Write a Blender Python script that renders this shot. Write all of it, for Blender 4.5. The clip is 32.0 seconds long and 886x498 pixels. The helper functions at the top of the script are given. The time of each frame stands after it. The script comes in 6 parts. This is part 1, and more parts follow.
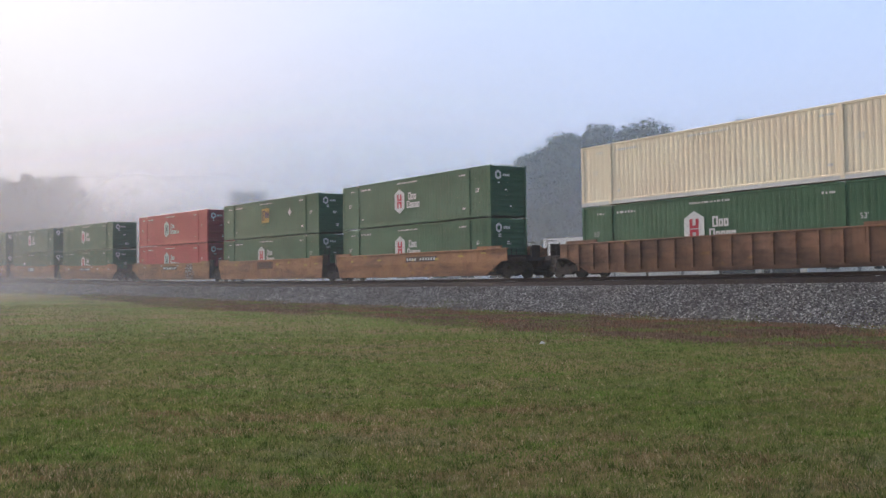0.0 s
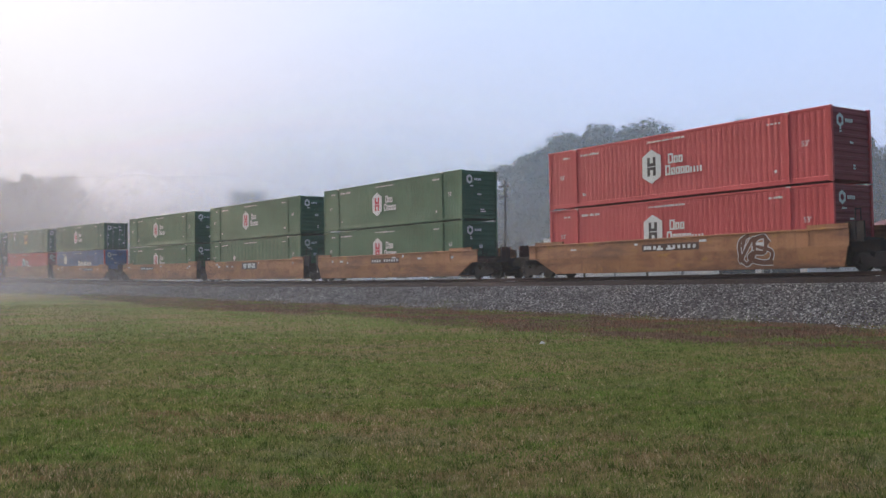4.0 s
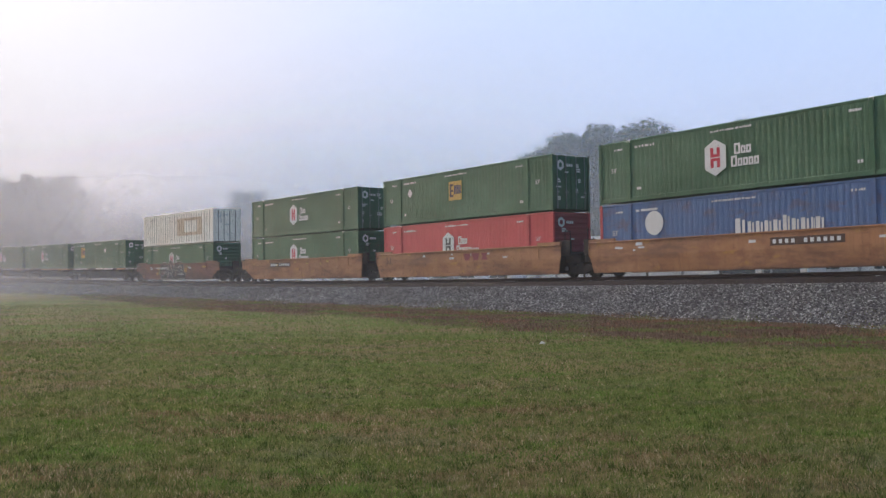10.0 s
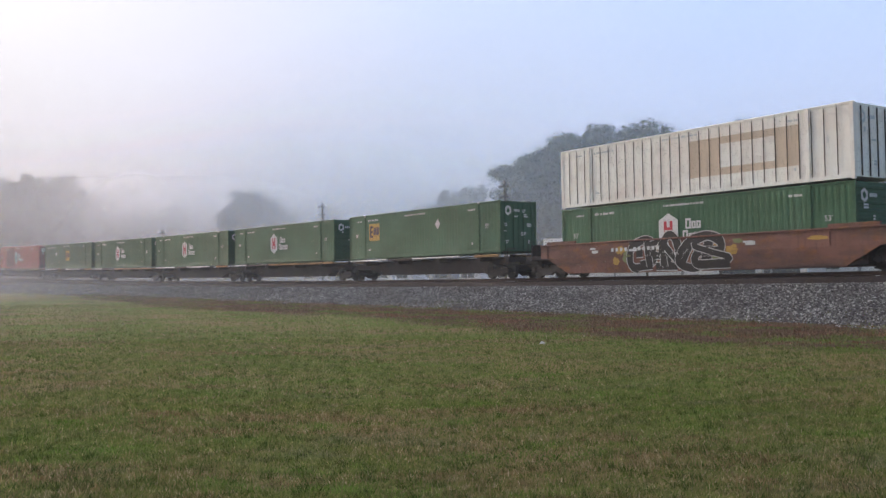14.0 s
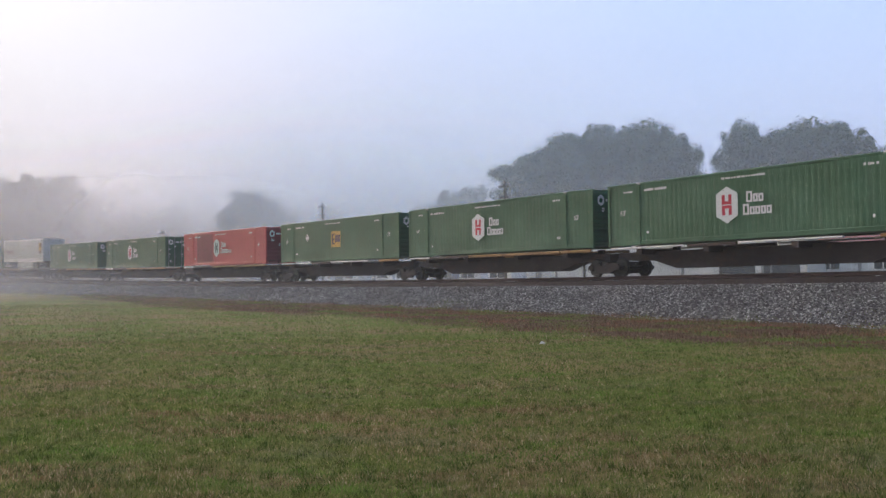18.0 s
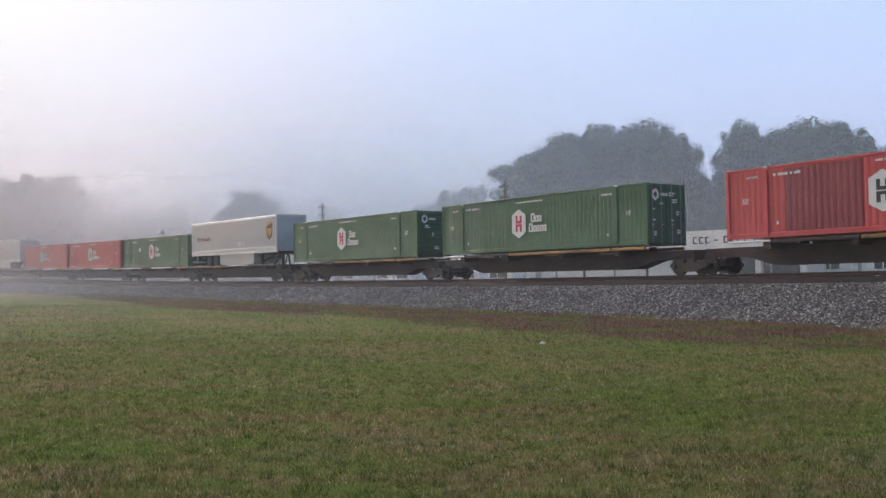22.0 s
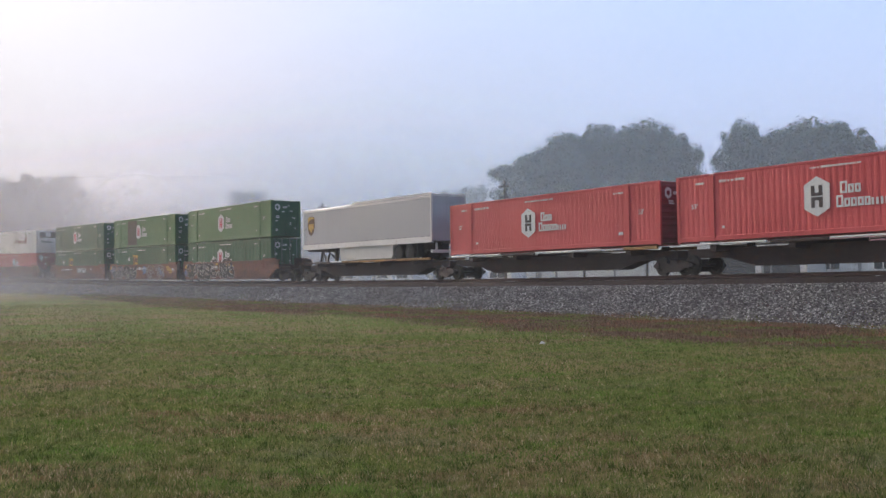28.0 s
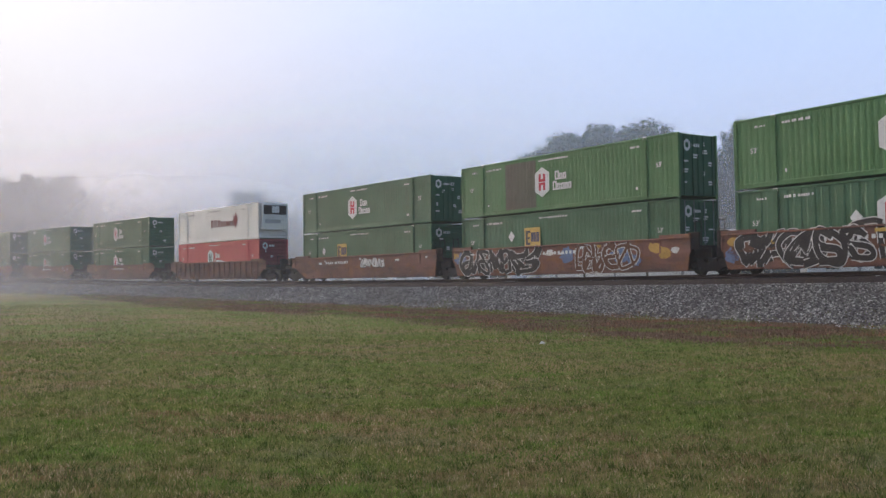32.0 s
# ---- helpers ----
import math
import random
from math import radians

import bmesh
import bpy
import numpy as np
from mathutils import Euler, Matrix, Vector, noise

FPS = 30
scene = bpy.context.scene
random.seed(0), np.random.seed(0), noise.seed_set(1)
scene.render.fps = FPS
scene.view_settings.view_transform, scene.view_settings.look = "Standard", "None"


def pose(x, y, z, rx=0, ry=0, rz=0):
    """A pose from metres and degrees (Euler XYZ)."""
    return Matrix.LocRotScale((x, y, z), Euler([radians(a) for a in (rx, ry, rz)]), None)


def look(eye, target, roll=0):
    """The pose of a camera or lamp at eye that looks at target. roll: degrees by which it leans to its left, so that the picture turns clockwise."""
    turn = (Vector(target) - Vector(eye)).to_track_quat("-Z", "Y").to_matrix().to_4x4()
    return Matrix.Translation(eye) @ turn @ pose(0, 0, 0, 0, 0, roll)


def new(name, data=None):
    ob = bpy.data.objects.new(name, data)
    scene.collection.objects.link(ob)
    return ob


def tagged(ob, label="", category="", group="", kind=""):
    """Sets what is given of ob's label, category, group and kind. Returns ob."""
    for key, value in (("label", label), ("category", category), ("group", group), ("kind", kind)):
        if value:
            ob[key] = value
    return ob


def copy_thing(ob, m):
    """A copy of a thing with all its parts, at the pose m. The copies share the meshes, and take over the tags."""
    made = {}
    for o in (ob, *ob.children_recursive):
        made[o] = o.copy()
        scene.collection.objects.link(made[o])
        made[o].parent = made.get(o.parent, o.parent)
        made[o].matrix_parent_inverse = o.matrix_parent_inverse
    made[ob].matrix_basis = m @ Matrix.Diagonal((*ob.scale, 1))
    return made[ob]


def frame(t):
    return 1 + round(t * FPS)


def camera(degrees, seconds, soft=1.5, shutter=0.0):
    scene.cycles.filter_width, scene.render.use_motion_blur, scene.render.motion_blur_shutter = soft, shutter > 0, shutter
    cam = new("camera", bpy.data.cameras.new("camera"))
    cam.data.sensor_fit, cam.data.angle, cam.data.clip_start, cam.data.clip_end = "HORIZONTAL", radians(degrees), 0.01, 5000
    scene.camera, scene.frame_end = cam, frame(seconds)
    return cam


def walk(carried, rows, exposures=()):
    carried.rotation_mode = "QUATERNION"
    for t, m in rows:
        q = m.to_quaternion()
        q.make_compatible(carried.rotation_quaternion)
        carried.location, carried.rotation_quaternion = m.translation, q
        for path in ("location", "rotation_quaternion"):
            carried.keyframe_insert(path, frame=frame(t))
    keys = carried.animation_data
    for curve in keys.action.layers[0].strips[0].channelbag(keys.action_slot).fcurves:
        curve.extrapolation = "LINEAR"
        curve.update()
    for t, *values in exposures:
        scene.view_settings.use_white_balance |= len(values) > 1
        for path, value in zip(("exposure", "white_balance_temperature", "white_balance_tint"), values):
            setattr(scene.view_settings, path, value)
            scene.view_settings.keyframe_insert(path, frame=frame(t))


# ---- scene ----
cam = camera(48.464, 32.0, soft=1.5)
EYE = (0.0, 0.0, 1.7)
VIEW = look(EYE, (0.0, 1000.0, 1.7 + 24.86), -0.512)
walk(cam, [(0.0, VIEW), (32.0, VIEW)], exposures=[(0.0, 0.97, 6450, 14.0), (32.0, 0.97, 6450, 14.0)])

# ---- light ----
SUN_AZ, SUN_EL = 44.0, 28.0          # degrees to the left of the view's axis, and above the horizon
world = bpy.data.worlds.new("world")
scene.world = world
world.use_nodes = True
wn = world.node_tree.nodes
sky = wn.new("ShaderNodeTexSky")
sky.sky_type = "NISHITA"
sky.sun_disc = False
sky.sun_elevation = radians(SUN_EL)
sky.sun_rotation = radians(-SUN_AZ)
sky.air_density, sky.dust_density, sky.ozone_density = 1.0, 2.5, 1.0
wn["Background"].inputs[1].default_value = 0.10
world.node_tree.links.new(sky.outputs[0], wn["Background"].inputs[0])
sun = new("sun", bpy.data.lights.new("sun", "SUN"))
sun.data.energy, sun.data.angle, sun.data.color = 1.36, radians(12), (1.0, 0.86, 0.72)
sun_from = Vector((-math.sin(radians(SUN_AZ)) * math.cos(radians(SUN_EL)), math.cos(radians(SUN_AZ)) * math.cos(radians(SUN_EL)), math.sin(radians(SUN_EL))))
sun.matrix_world = look(sun_from * 300, (0, 0, 0))


# ---- materials ----
def nodes_of(name):
    m = bpy.data.materials.new(name)
    m.use_nodes = True
    t = m.node_tree
    return m, t.nodes, t.links, t.nodes["Principled BSDF"]


def ramp(n, l, src, stops):
    r = n.new("ShaderNodeValToRGB")
    while len(r.color_ramp.elements) < len(stops):
        r.color_ramp.elements.new(0.5)
    for e, (p, c) in zip(r.color_ramp.elements, stops):
        e.position, e.color = p, (*c, 1) if len(c) == 3 else c
    l.new(src, r.inputs[0])
    return r.outputs[0]


def noise_tex(n, l, scale, detail=4.0, vec=None, rough=0.6):
    t = n.new("ShaderNodeTexNoise")
    t.inputs["Scale"].default_value, t.inputs["Detail"].default_value, t.inputs["Roughness"].default_value = scale, detail, rough
    if vec:
        l.new(vec, t.inputs["Vector"])
    return t.outputs[0]


def mixed(n, l, fac, a, b, blend="MIX"):
    m = n.new("ShaderNodeMix")
    m.data_type, m.blend_type = "RGBA", blend
    for sock, v in ((m.inputs[0], fac), (m.inputs[6], a), (m.inputs[7], b)):
        if isinstance(v, (int, float)):
            sock.default_value = v
        elif isinstance(v, tuple):
            sock.default_value = (*v, 1)
        else:
            l.new(v, sock)
    return m.outputs[2]


def math_node(n, l, op, a, b=0.0, clamp=False):
    m = n.new("ShaderNodeMath")
    m.operation, m.use_clamp = op, clamp
    for sock, v in zip(m.inputs, (a, b)):
        if isinstance(v, (int, float)):
            sock.default_value = v
        else:
            l.new(v, sock)
    return m.outputs[0]


def stretched(n, l, sx, sy, sz):
    c = n.new("ShaderNodeTexCoord")
    m = n.new("ShaderNodeMapping")
    m.inputs["Scale"].default_value = (sx, sy, sz)
    l.new(c.outputs["Object"], m.inputs["Vector"])
    return m.outputs[0]


def painted(name, base, rough=0.5, metal=0.0, dirt=(0.10, 0.085, 0.07), dirt_amount=0.35, streak=True, fade=0.15, bump=0.02, blotch=0.0, rust=(0.13, 0.055, 0.025), flare=None):
    """Weathered paint: broad fading, fine grain, streaks that run down the sheet."""
    m, n, l, p = nodes_of(name)
    info = n.new("ShaderNodeObjectInfo")
    broad = noise_tex(n, l, 1.0, 5, stretched(n, l, 0.35, 0.35, 0.6))
    run = noise_tex(n, l, 1.0, 6, stretched(n, l, 7.0, 7.0, 0.35), 0.7)
    fine = noise_tex(n, l, 30.0, 5, stretched(n, l, 1, 1, 1))
    faded = tuple(min(1, c * (1 + fade) + fade * 0.12) for c in base)
    c1 = mixed(n, l, ramp(n, l, broad, [(0.35, (0, 0, 0)), (0.7, (1, 1, 1))]), base, faded)
    d = math_node(n, l, "MULTIPLY", ramp(n, l, run, [(0.5, (0, 0, 0)), (0.8, (1, 1, 1))]), dirt_amount)
    c2 = mixed(n, l, d if streak else dirt_amount * 0.2, c1, dirt)
    if blotch:
        spot = noise_tex(n, l, 1.0, 9, stretched(n, l, 1.1, 1.1, 1.7), 0.72)
        c2 = mixed(n, l, math_node(n, l, "MULTIPLY", ramp(n, l, spot, [(0.52, (0, 0, 0)), (0.60, (1, 1, 1))]), blotch), c2, rust)
        soot = noise_tex(n, l, 1.0, 6, stretched(n, l, 0.5, 0.5, 0.9), 0.65)
        c2 = mixed(n, l, math_node(n, l, "MULTIPLY", ramp(n, l, soot, [(0.5, (0, 0, 0)), (0.72, (1, 1, 1))]), blotch), c2, dirt)
        chalk = noise_tex(n, l, 1.0, 7, stretched(n, l, 2.6, 2.6, 5.0), 0.7)
        c2 = mixed(n, l, math_node(n, l, "MULTIPLY", ramp(n, l, chalk, [(0.66, (0, 0, 0)), (0.74, (1, 1, 1))]), blotch * 0.6), c2, tuple(min(1, c * 1.5 + 0.08) for c in base))
    if flare:
        spot = noise_tex(n, l, 1.0, 5, stretched(n, l, 0.9, 0.9, 2.2), 0.6)
        c2 = mixed(n, l, math_node(n, l, "MULTIPLY", ramp(n, l, spot, [(0.60, (0, 0, 0)), (0.70, (1, 1, 1))]), 0.75), c2, flare)
        grime = noise_tex(n, l, 1.0, 6, stretched(n, l, 0.22, 0.22, 1.3), 0.7)
        c2 = mixed(n, l, math_node(n, l, "MULTIPLY", ramp(n, l, grime, [(0.46, (0, 0, 0)), (0.66, (1, 1, 1))]), 0.75), c2, dirt)
    vary = math_node(n, l, "MULTIPLY_ADD", info.outputs["Random"], 0.16)
    vary.node.inputs[2].default_value = 0.92
    hsv = n.new("ShaderNodeHueSaturation")
    l.new(vary, hsv.inputs["Value"])
    l.new(c2, hsv.inputs["Color"])
    l.new(mixed(n, l, math_node(n, l, "MULTIPLY", fine, 0.22), hsv.outputs[0], dirt), p.inputs["Base Color"])
    p.inputs["Roughness"].default_value, p.inputs["Metallic"].default_value = rough, metal
    p.inputs["Specular IOR Level"].default_value = 0.25
    b = n.new("ShaderNodeBump")
    b.inputs["Strength"].default_value, b.inputs["Distance"].default_value = 0.4, bump
    l.new(broad, b.inputs["Height"])
    l.new(b.outputs[0], p.inputs["Normal"])
    return m


def plain(name, base, rough=0.6, metal=0.0, var=0.25, scale=6.0):
    m, n, l, p = nodes_of(name)
    f = noise_tex(n, l, scale, 5, stretched(n, l, 1, 1, 1))
    l.new(mixed(n, l, f, tuple(c * (1 - var) for c in base), tuple(min(1, c * (1 + var)) for c in base)), p.inputs["Base Color"])
    p.inputs["Roughness"].default_value, p.inputs["Metallic"].default_value = rough, metal
    p.inputs["Specular IOR Level"].default_value = 0.3
    return m


GREEN = painted("green container paint", (0.027, 0.102, 0.043), 0.5, dirt_amount=0.35, fade=0.24)
GREEN_LIGHT = painted("light green container paint", (0.05, 0.15, 0.045), 0.5, dirt_amount=0.3)
GREEN_END = painted("green container end paint", (0.028, 0.098, 0.052), 0.55)
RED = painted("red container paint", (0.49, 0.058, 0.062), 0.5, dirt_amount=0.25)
RED_DARK = painted("dark red paint", (0.22, 0.035, 0.045), 0.6)
BROWN_PATCH = painted("brown repaint patch", (0.075, 0.075, 0.05), 0.6)
BLUE = painted("blue container paint", (0.055, 0.115, 0.26), 0.5, blotch=0.3)
TAN = painted("cream container paint", (0.92, 0.77, 0.58), 0.55, dirt=(0.25, 0.15, 0.08), dirt_amount=0.25)
WHITE_OLD = painted("weathered white paint", (0.95, 0.87, 0.79), 0.5, dirt=(0.42, 0.28, 0.18), dirt_amount=0.3, blotch=0.12)
BROWN_WELL = painted("weathered brown well car paint", (0.22, 0.105, 0.058), 0.65, dirt=(0.08, 0.05, 0.04), dirt_amount=0.55, fade=0.2, blotch=0.5, rust=(0.13, 0.06, 0.035), flare=(0.33, 0.17, 0.06))
TAN_PATCH = painted("faded tan patch", (0.74, 0.58, 0.43), 0.6)
WHITE = painted("white paint", (0.66, 0.645, 0.63), 0.4, dirt_amount=0.15)
MARK_WHITE = plain("white lettering", (0.58, 0.58, 0.57), 0.6, var=0.12)
MARK_RED = plain("red emblem paint", (0.42, 0.03, 0.05), 0.6)
MARK_DARK = plain("dark emblem paint", (0.06, 0.05, 0.05), 0.6)
MARK_BLUE = plain("dark blue emblem paint", (0.035, 0.04, 0.085), 0.6)
MARK_YELLOW = plain("yellow emblem paint", (0.46, 0.30, 0.07), 0.6)
GOLD = plain("gold emblem paint", (0.50, 0.30, 0.06), 0.5)
MARK_BROWN = plain("brown emblem paint", (0.10, 0.05, 0.02), 0.6)
GREY_STEEL = painted("galvanised sheet", (0.27, 0.27, 0.285), 0.38, metal=0.3, dirt_amount=0.12)
def trailer_sheet():
    """Light grey sheet with faint upright waves."""
    m = painted("light grey trailer sheet", (0.40, 0.40, 0.42), 0.42, metal=0.0, dirt_amount=0.10, fade=0.08)
    n, l = m.node_tree.nodes, m.node_tree.links
    wave = noise_tex(n, l, 1.0, 2, stretched(n, l, 2.9, 1.0, 0.30))
    b = n.new("ShaderNodeBump")
    b.inputs["Strength"].default_value, b.inputs["Distance"].default_value = 0.7, 0.06
    l.new(wave, b.inputs["Height"])
    l.new(b.outputs[0], n["Principled BSDF"].inputs["Normal"])
    return m


TRAILER = trailer_sheet()
TRAILER_BOX = painted("dusty beige-white box paint", (0.52, 0.50, 0.47), 0.55, dirt_amount=0.3)
GRIME = plain("grimy brown panel paint", (0.13, 0.06, 0.038), 0.75)
PANEL_DARK = plain("dark brown panel paint", (0.085, 0.05, 0.038), 0.7)
# grey panel, its base raised and blued for the sky reflected on it
TRAILER_END = painted("grey trailer end with sky reflection", (0.46, 0.47, 0.51), 0.5, dirt_amount=0.2)
ALUMINIUM = plain("aluminium rail", (0.66, 0.65, 0.63), 0.35, 0.5, 0.1)
ORANGE = painted("weathered orange well car paint", (0.345, 0.155, 0.066), 0.6, dirt=(0.13, 0.066, 0.045), dirt_amount=0.5, fade=0.2, blotch=0.45, rust=(0.20, 0.085, 0.05), flare=(0.50, 0.25, 0.055))
RUST = painted("rusty red-brown well car paint", (0.185, 0.075, 0.05), 0.7, dirt=(0.075, 0.05, 0.045), dirt_amount=0.6, fade=0.25, blotch=0.75, rust=(0.27, 0.105, 0.04), flare=(0.30, 0.13, 0.04))
YELLOW_SILL = painted("ochre sill paint", (0.31, 0.165, 0.05), 0.7, dirt=(0.05, 0.035, 0.03), dirt_amount=0.6, blotch=0.65, rust=(0.10, 0.05, 0.03))
SPINE_STEEL = painted("rusty dark spine steel", (0.062, 0.042, 0.037), 0.75, dirt=(0.03, 0.024, 0.022), dirt_amount=0.5, blotch=0.5, rust=(0.12, 0.055, 0.03))
BLACK_STEEL = painted("grimy rusting black steel", (0.040, 0.029, 0.026), 0.75, dirt=(0.02, 0.016, 0.015), dirt_amount=0.5, blotch=0.5, rust=(0.085, 0.042, 0.026))
WHEEL_STEEL = plain("worn wheel steel", (0.05, 0.042, 0.038), 0.55, 0.3, 0.4)
TYRE = plain("tyre rubber", (0.018, 0.018, 0.019), 0.8)
SEAM = plain("grimy panel seam", (0.075, 0.055, 0.042), 0.8, 0, 0.3)
REFLECT = plain("dusty white strip", (0.62, 0.59, 0.57), 0.5, 0, 0.25)
RAIL_STEEL = plain("rusty rail steel", (0.075, 0.040, 0.032), 0.6, 0.2, 0.35)
# dark band below the rails: oily grime and cast shade in one colour
CRIB = plain("grimy oily shaded ballast", (0.042, 0.030, 0.028), 0.95, 0, 0.5, 14.0)
TIE_WOOD = plain("creosoted timber", (0.045, 0.036, 0.032), 0.9, 0, 0.4)
POLE_WOOD = plain("weathered pole timber", (0.10, 0.085, 0.075), 0.9, 0, 0.3)
WALL_WHITE = plain("white painted siding", (0.75, 0.75, 0.74), 0.6, 0, 0.06, 2.0)
GLASS_DARK = plain("dark shop glass", (0.04, 0.05, 0.06), 0.12, 0, 0.2)
BRICK_RED = plain("maroon roof tiles", (0.20, 0.075, 0.07), 0.8, 0, 0.25)
BARK = plain("bark", (0.055, 0.045, 0.036), 0.95, 0, 0.4)
BLUE_SPRAY = plain("blue spray paint", (0.13, 0.16, 0.27), 0.6, 0, 0.4, 2.0)
BLACK_SPRAY = plain("black spray paint", (0.034, 0.028, 0.027), 0.6, 0, 0.5, 2.5)
SILVER_SPRAY = plain("pale spray paint", (0.54, 0.51, 0.49), 0.6, 0, 0.35, 3.0)
YELLOW_SPRAY = plain("yellow spray paint", (0.44, 0.25, 0.06), 0.6, 0, 0.35, 2.0)
GREEN_SPRAY = plain("dull green spray paint", (0.20, 0.21, 0.09), 0.6, 0, 0.4, 2.0)


def leaf_material():
    m, n, l, p = nodes_of("leaves")
    geo = n.new("ShaderNodeNewGeometry")
    l.new(ramp(n, l, geo.outputs["Random Per Island"], [(0.0, (0.020, 0.042, 0.020)), (0.6, (0.026, 0.052, 0.026)), (1.0, (0.038, 0.068, 0.032))]), p.inputs["Base Color"])
    p.inputs["Roughness"].default_value, p.inputs["Specular IOR Level"].default_value = 0.8, 0.1
    return m


LEAF = leaf_material()


def grass_ground_material():
    m, n, l, p = nodes_of("lawn soil and turf")
    at = n.new("ShaderNodeAttribute")
    at.attribute_name = "verge"
    pos = n.new("ShaderNodeNewGeometry").outputs["Position"]
    big = noise_tex(n, l, 0.16, 5, pos)
    mid = noise_tex(n, l, 1.1, 6, pos, 0.7)
    fine = noise_tex(n, l, 22.0, 5, pos, 0.75)
    turf = ramp(n, l, mid, [(0.28, (0.22, 0.175, 0.08)), (0.44, (0.18, 0.20, 0.06)), (0.62, (0.145, 0.215, 0.046)), (0.8, (0.22, 0.25, 0.075))])
    dry = ramp(n, l, mid, [(0.3, (0.27, 0.18, 0.10)), (0.7, (0.31, 0.24, 0.12))])
    c = mixed(n, l, ramp(n, l, big, [(0.44, (0, 0, 0)), (0.62, (1, 1, 1))]), turf, dry)
    weeds = ramp(n, l, mid, [(0.3, (0.09, 0.056, 0.042)), (0.48, (0.14, 0.092, 0.062)), (0.7, (0.19, 0.12, 0.085))])
    patch = noise_tex(n, l, 0.30, 7, pos, 0.68)
    weeds = mixed(n, l, ramp(n, l, patch, [(0.47, (0, 0, 0)), (0.62, (1, 1, 1))]), weeds, ramp(n, l, mid, [(0.35, (0.09, 0.115, 0.035)), (0.65, (0.13, 0.20, 0.04))]))
    edge = math_node(n, l, "ADD", at.outputs["Fac"], math_node(n, l, "MULTIPLY", math_node(n, l, "SUBTRACT", mid, 0.5), 0.9))
    c = mixed(n, l, ramp(n, l, edge, [(0.35, (0, 0, 0)), (0.65, (1, 1, 1))]), c, weeds)
    c = mixed(n, l, ramp(n, l, fine, [(0.3, (0, 0, 0)), (0.75, (1, 1, 1))]), mixed(n, l, 0.4, c, (0.03, 0.03, 0.012)), c)
    l.new(c, p.inputs["Base Color"])
    p.inputs["Roughness"].default_value, p.inputs["Specular IOR Level"].default_value = 0.95, 0.05
    b = n.new("ShaderNodeBump")
    b.inputs["Strength"].default_value, b.inputs["Distance"].default_value = 0.9, 0.05
    l.new(fine, b.inputs["Height"])
    l.new(b.outputs[0], p.inputs["Normal"])
    return m


GROUND = grass_ground_material()


def lit_through(n, l, p, share):
    """Lets light pass through thin leaves."""
    t, mix = n.new("ShaderNodeBsdfTranslucent"), n.new("ShaderNodeMixShader")
    l.new(p.inputs["Base Color"].links[0].from_socket, t.inputs[0])
    mix.inputs[0].default_value = share
    l.new(p.outputs[0], mix.inputs[1]), l.new(t.outputs[0], mix.inputs[2])
    l.new(mix.outputs[0], n["Material Output"].inputs[0])


def island_material(name, stops, rough=0.9, through_share=0.0):
    m, n, l, p = nodes_of(name)
    geo = n.new("ShaderNodeNewGeometry")
    c = ramp(n, l, geo.outputs["Random Per Island"], stops)
    patch = noise_tex(n, l, 0.45, 4, geo.outputs["Position"])
    l.new(mixed(n, l, ramp(n, l, patch, [(0.4, (0, 0, 0)), (0.65, (1, 1, 1))]), c, mixed(n, l, 0.4, c, stops[0][1])), p.inputs["Base Color"])
    p.inputs["Roughness"].default_value, p.inputs["Specular IOR Level"].default_value = rough, 0.15
    if through_share:
        lit_through(n, l, p, through_share)
    return m


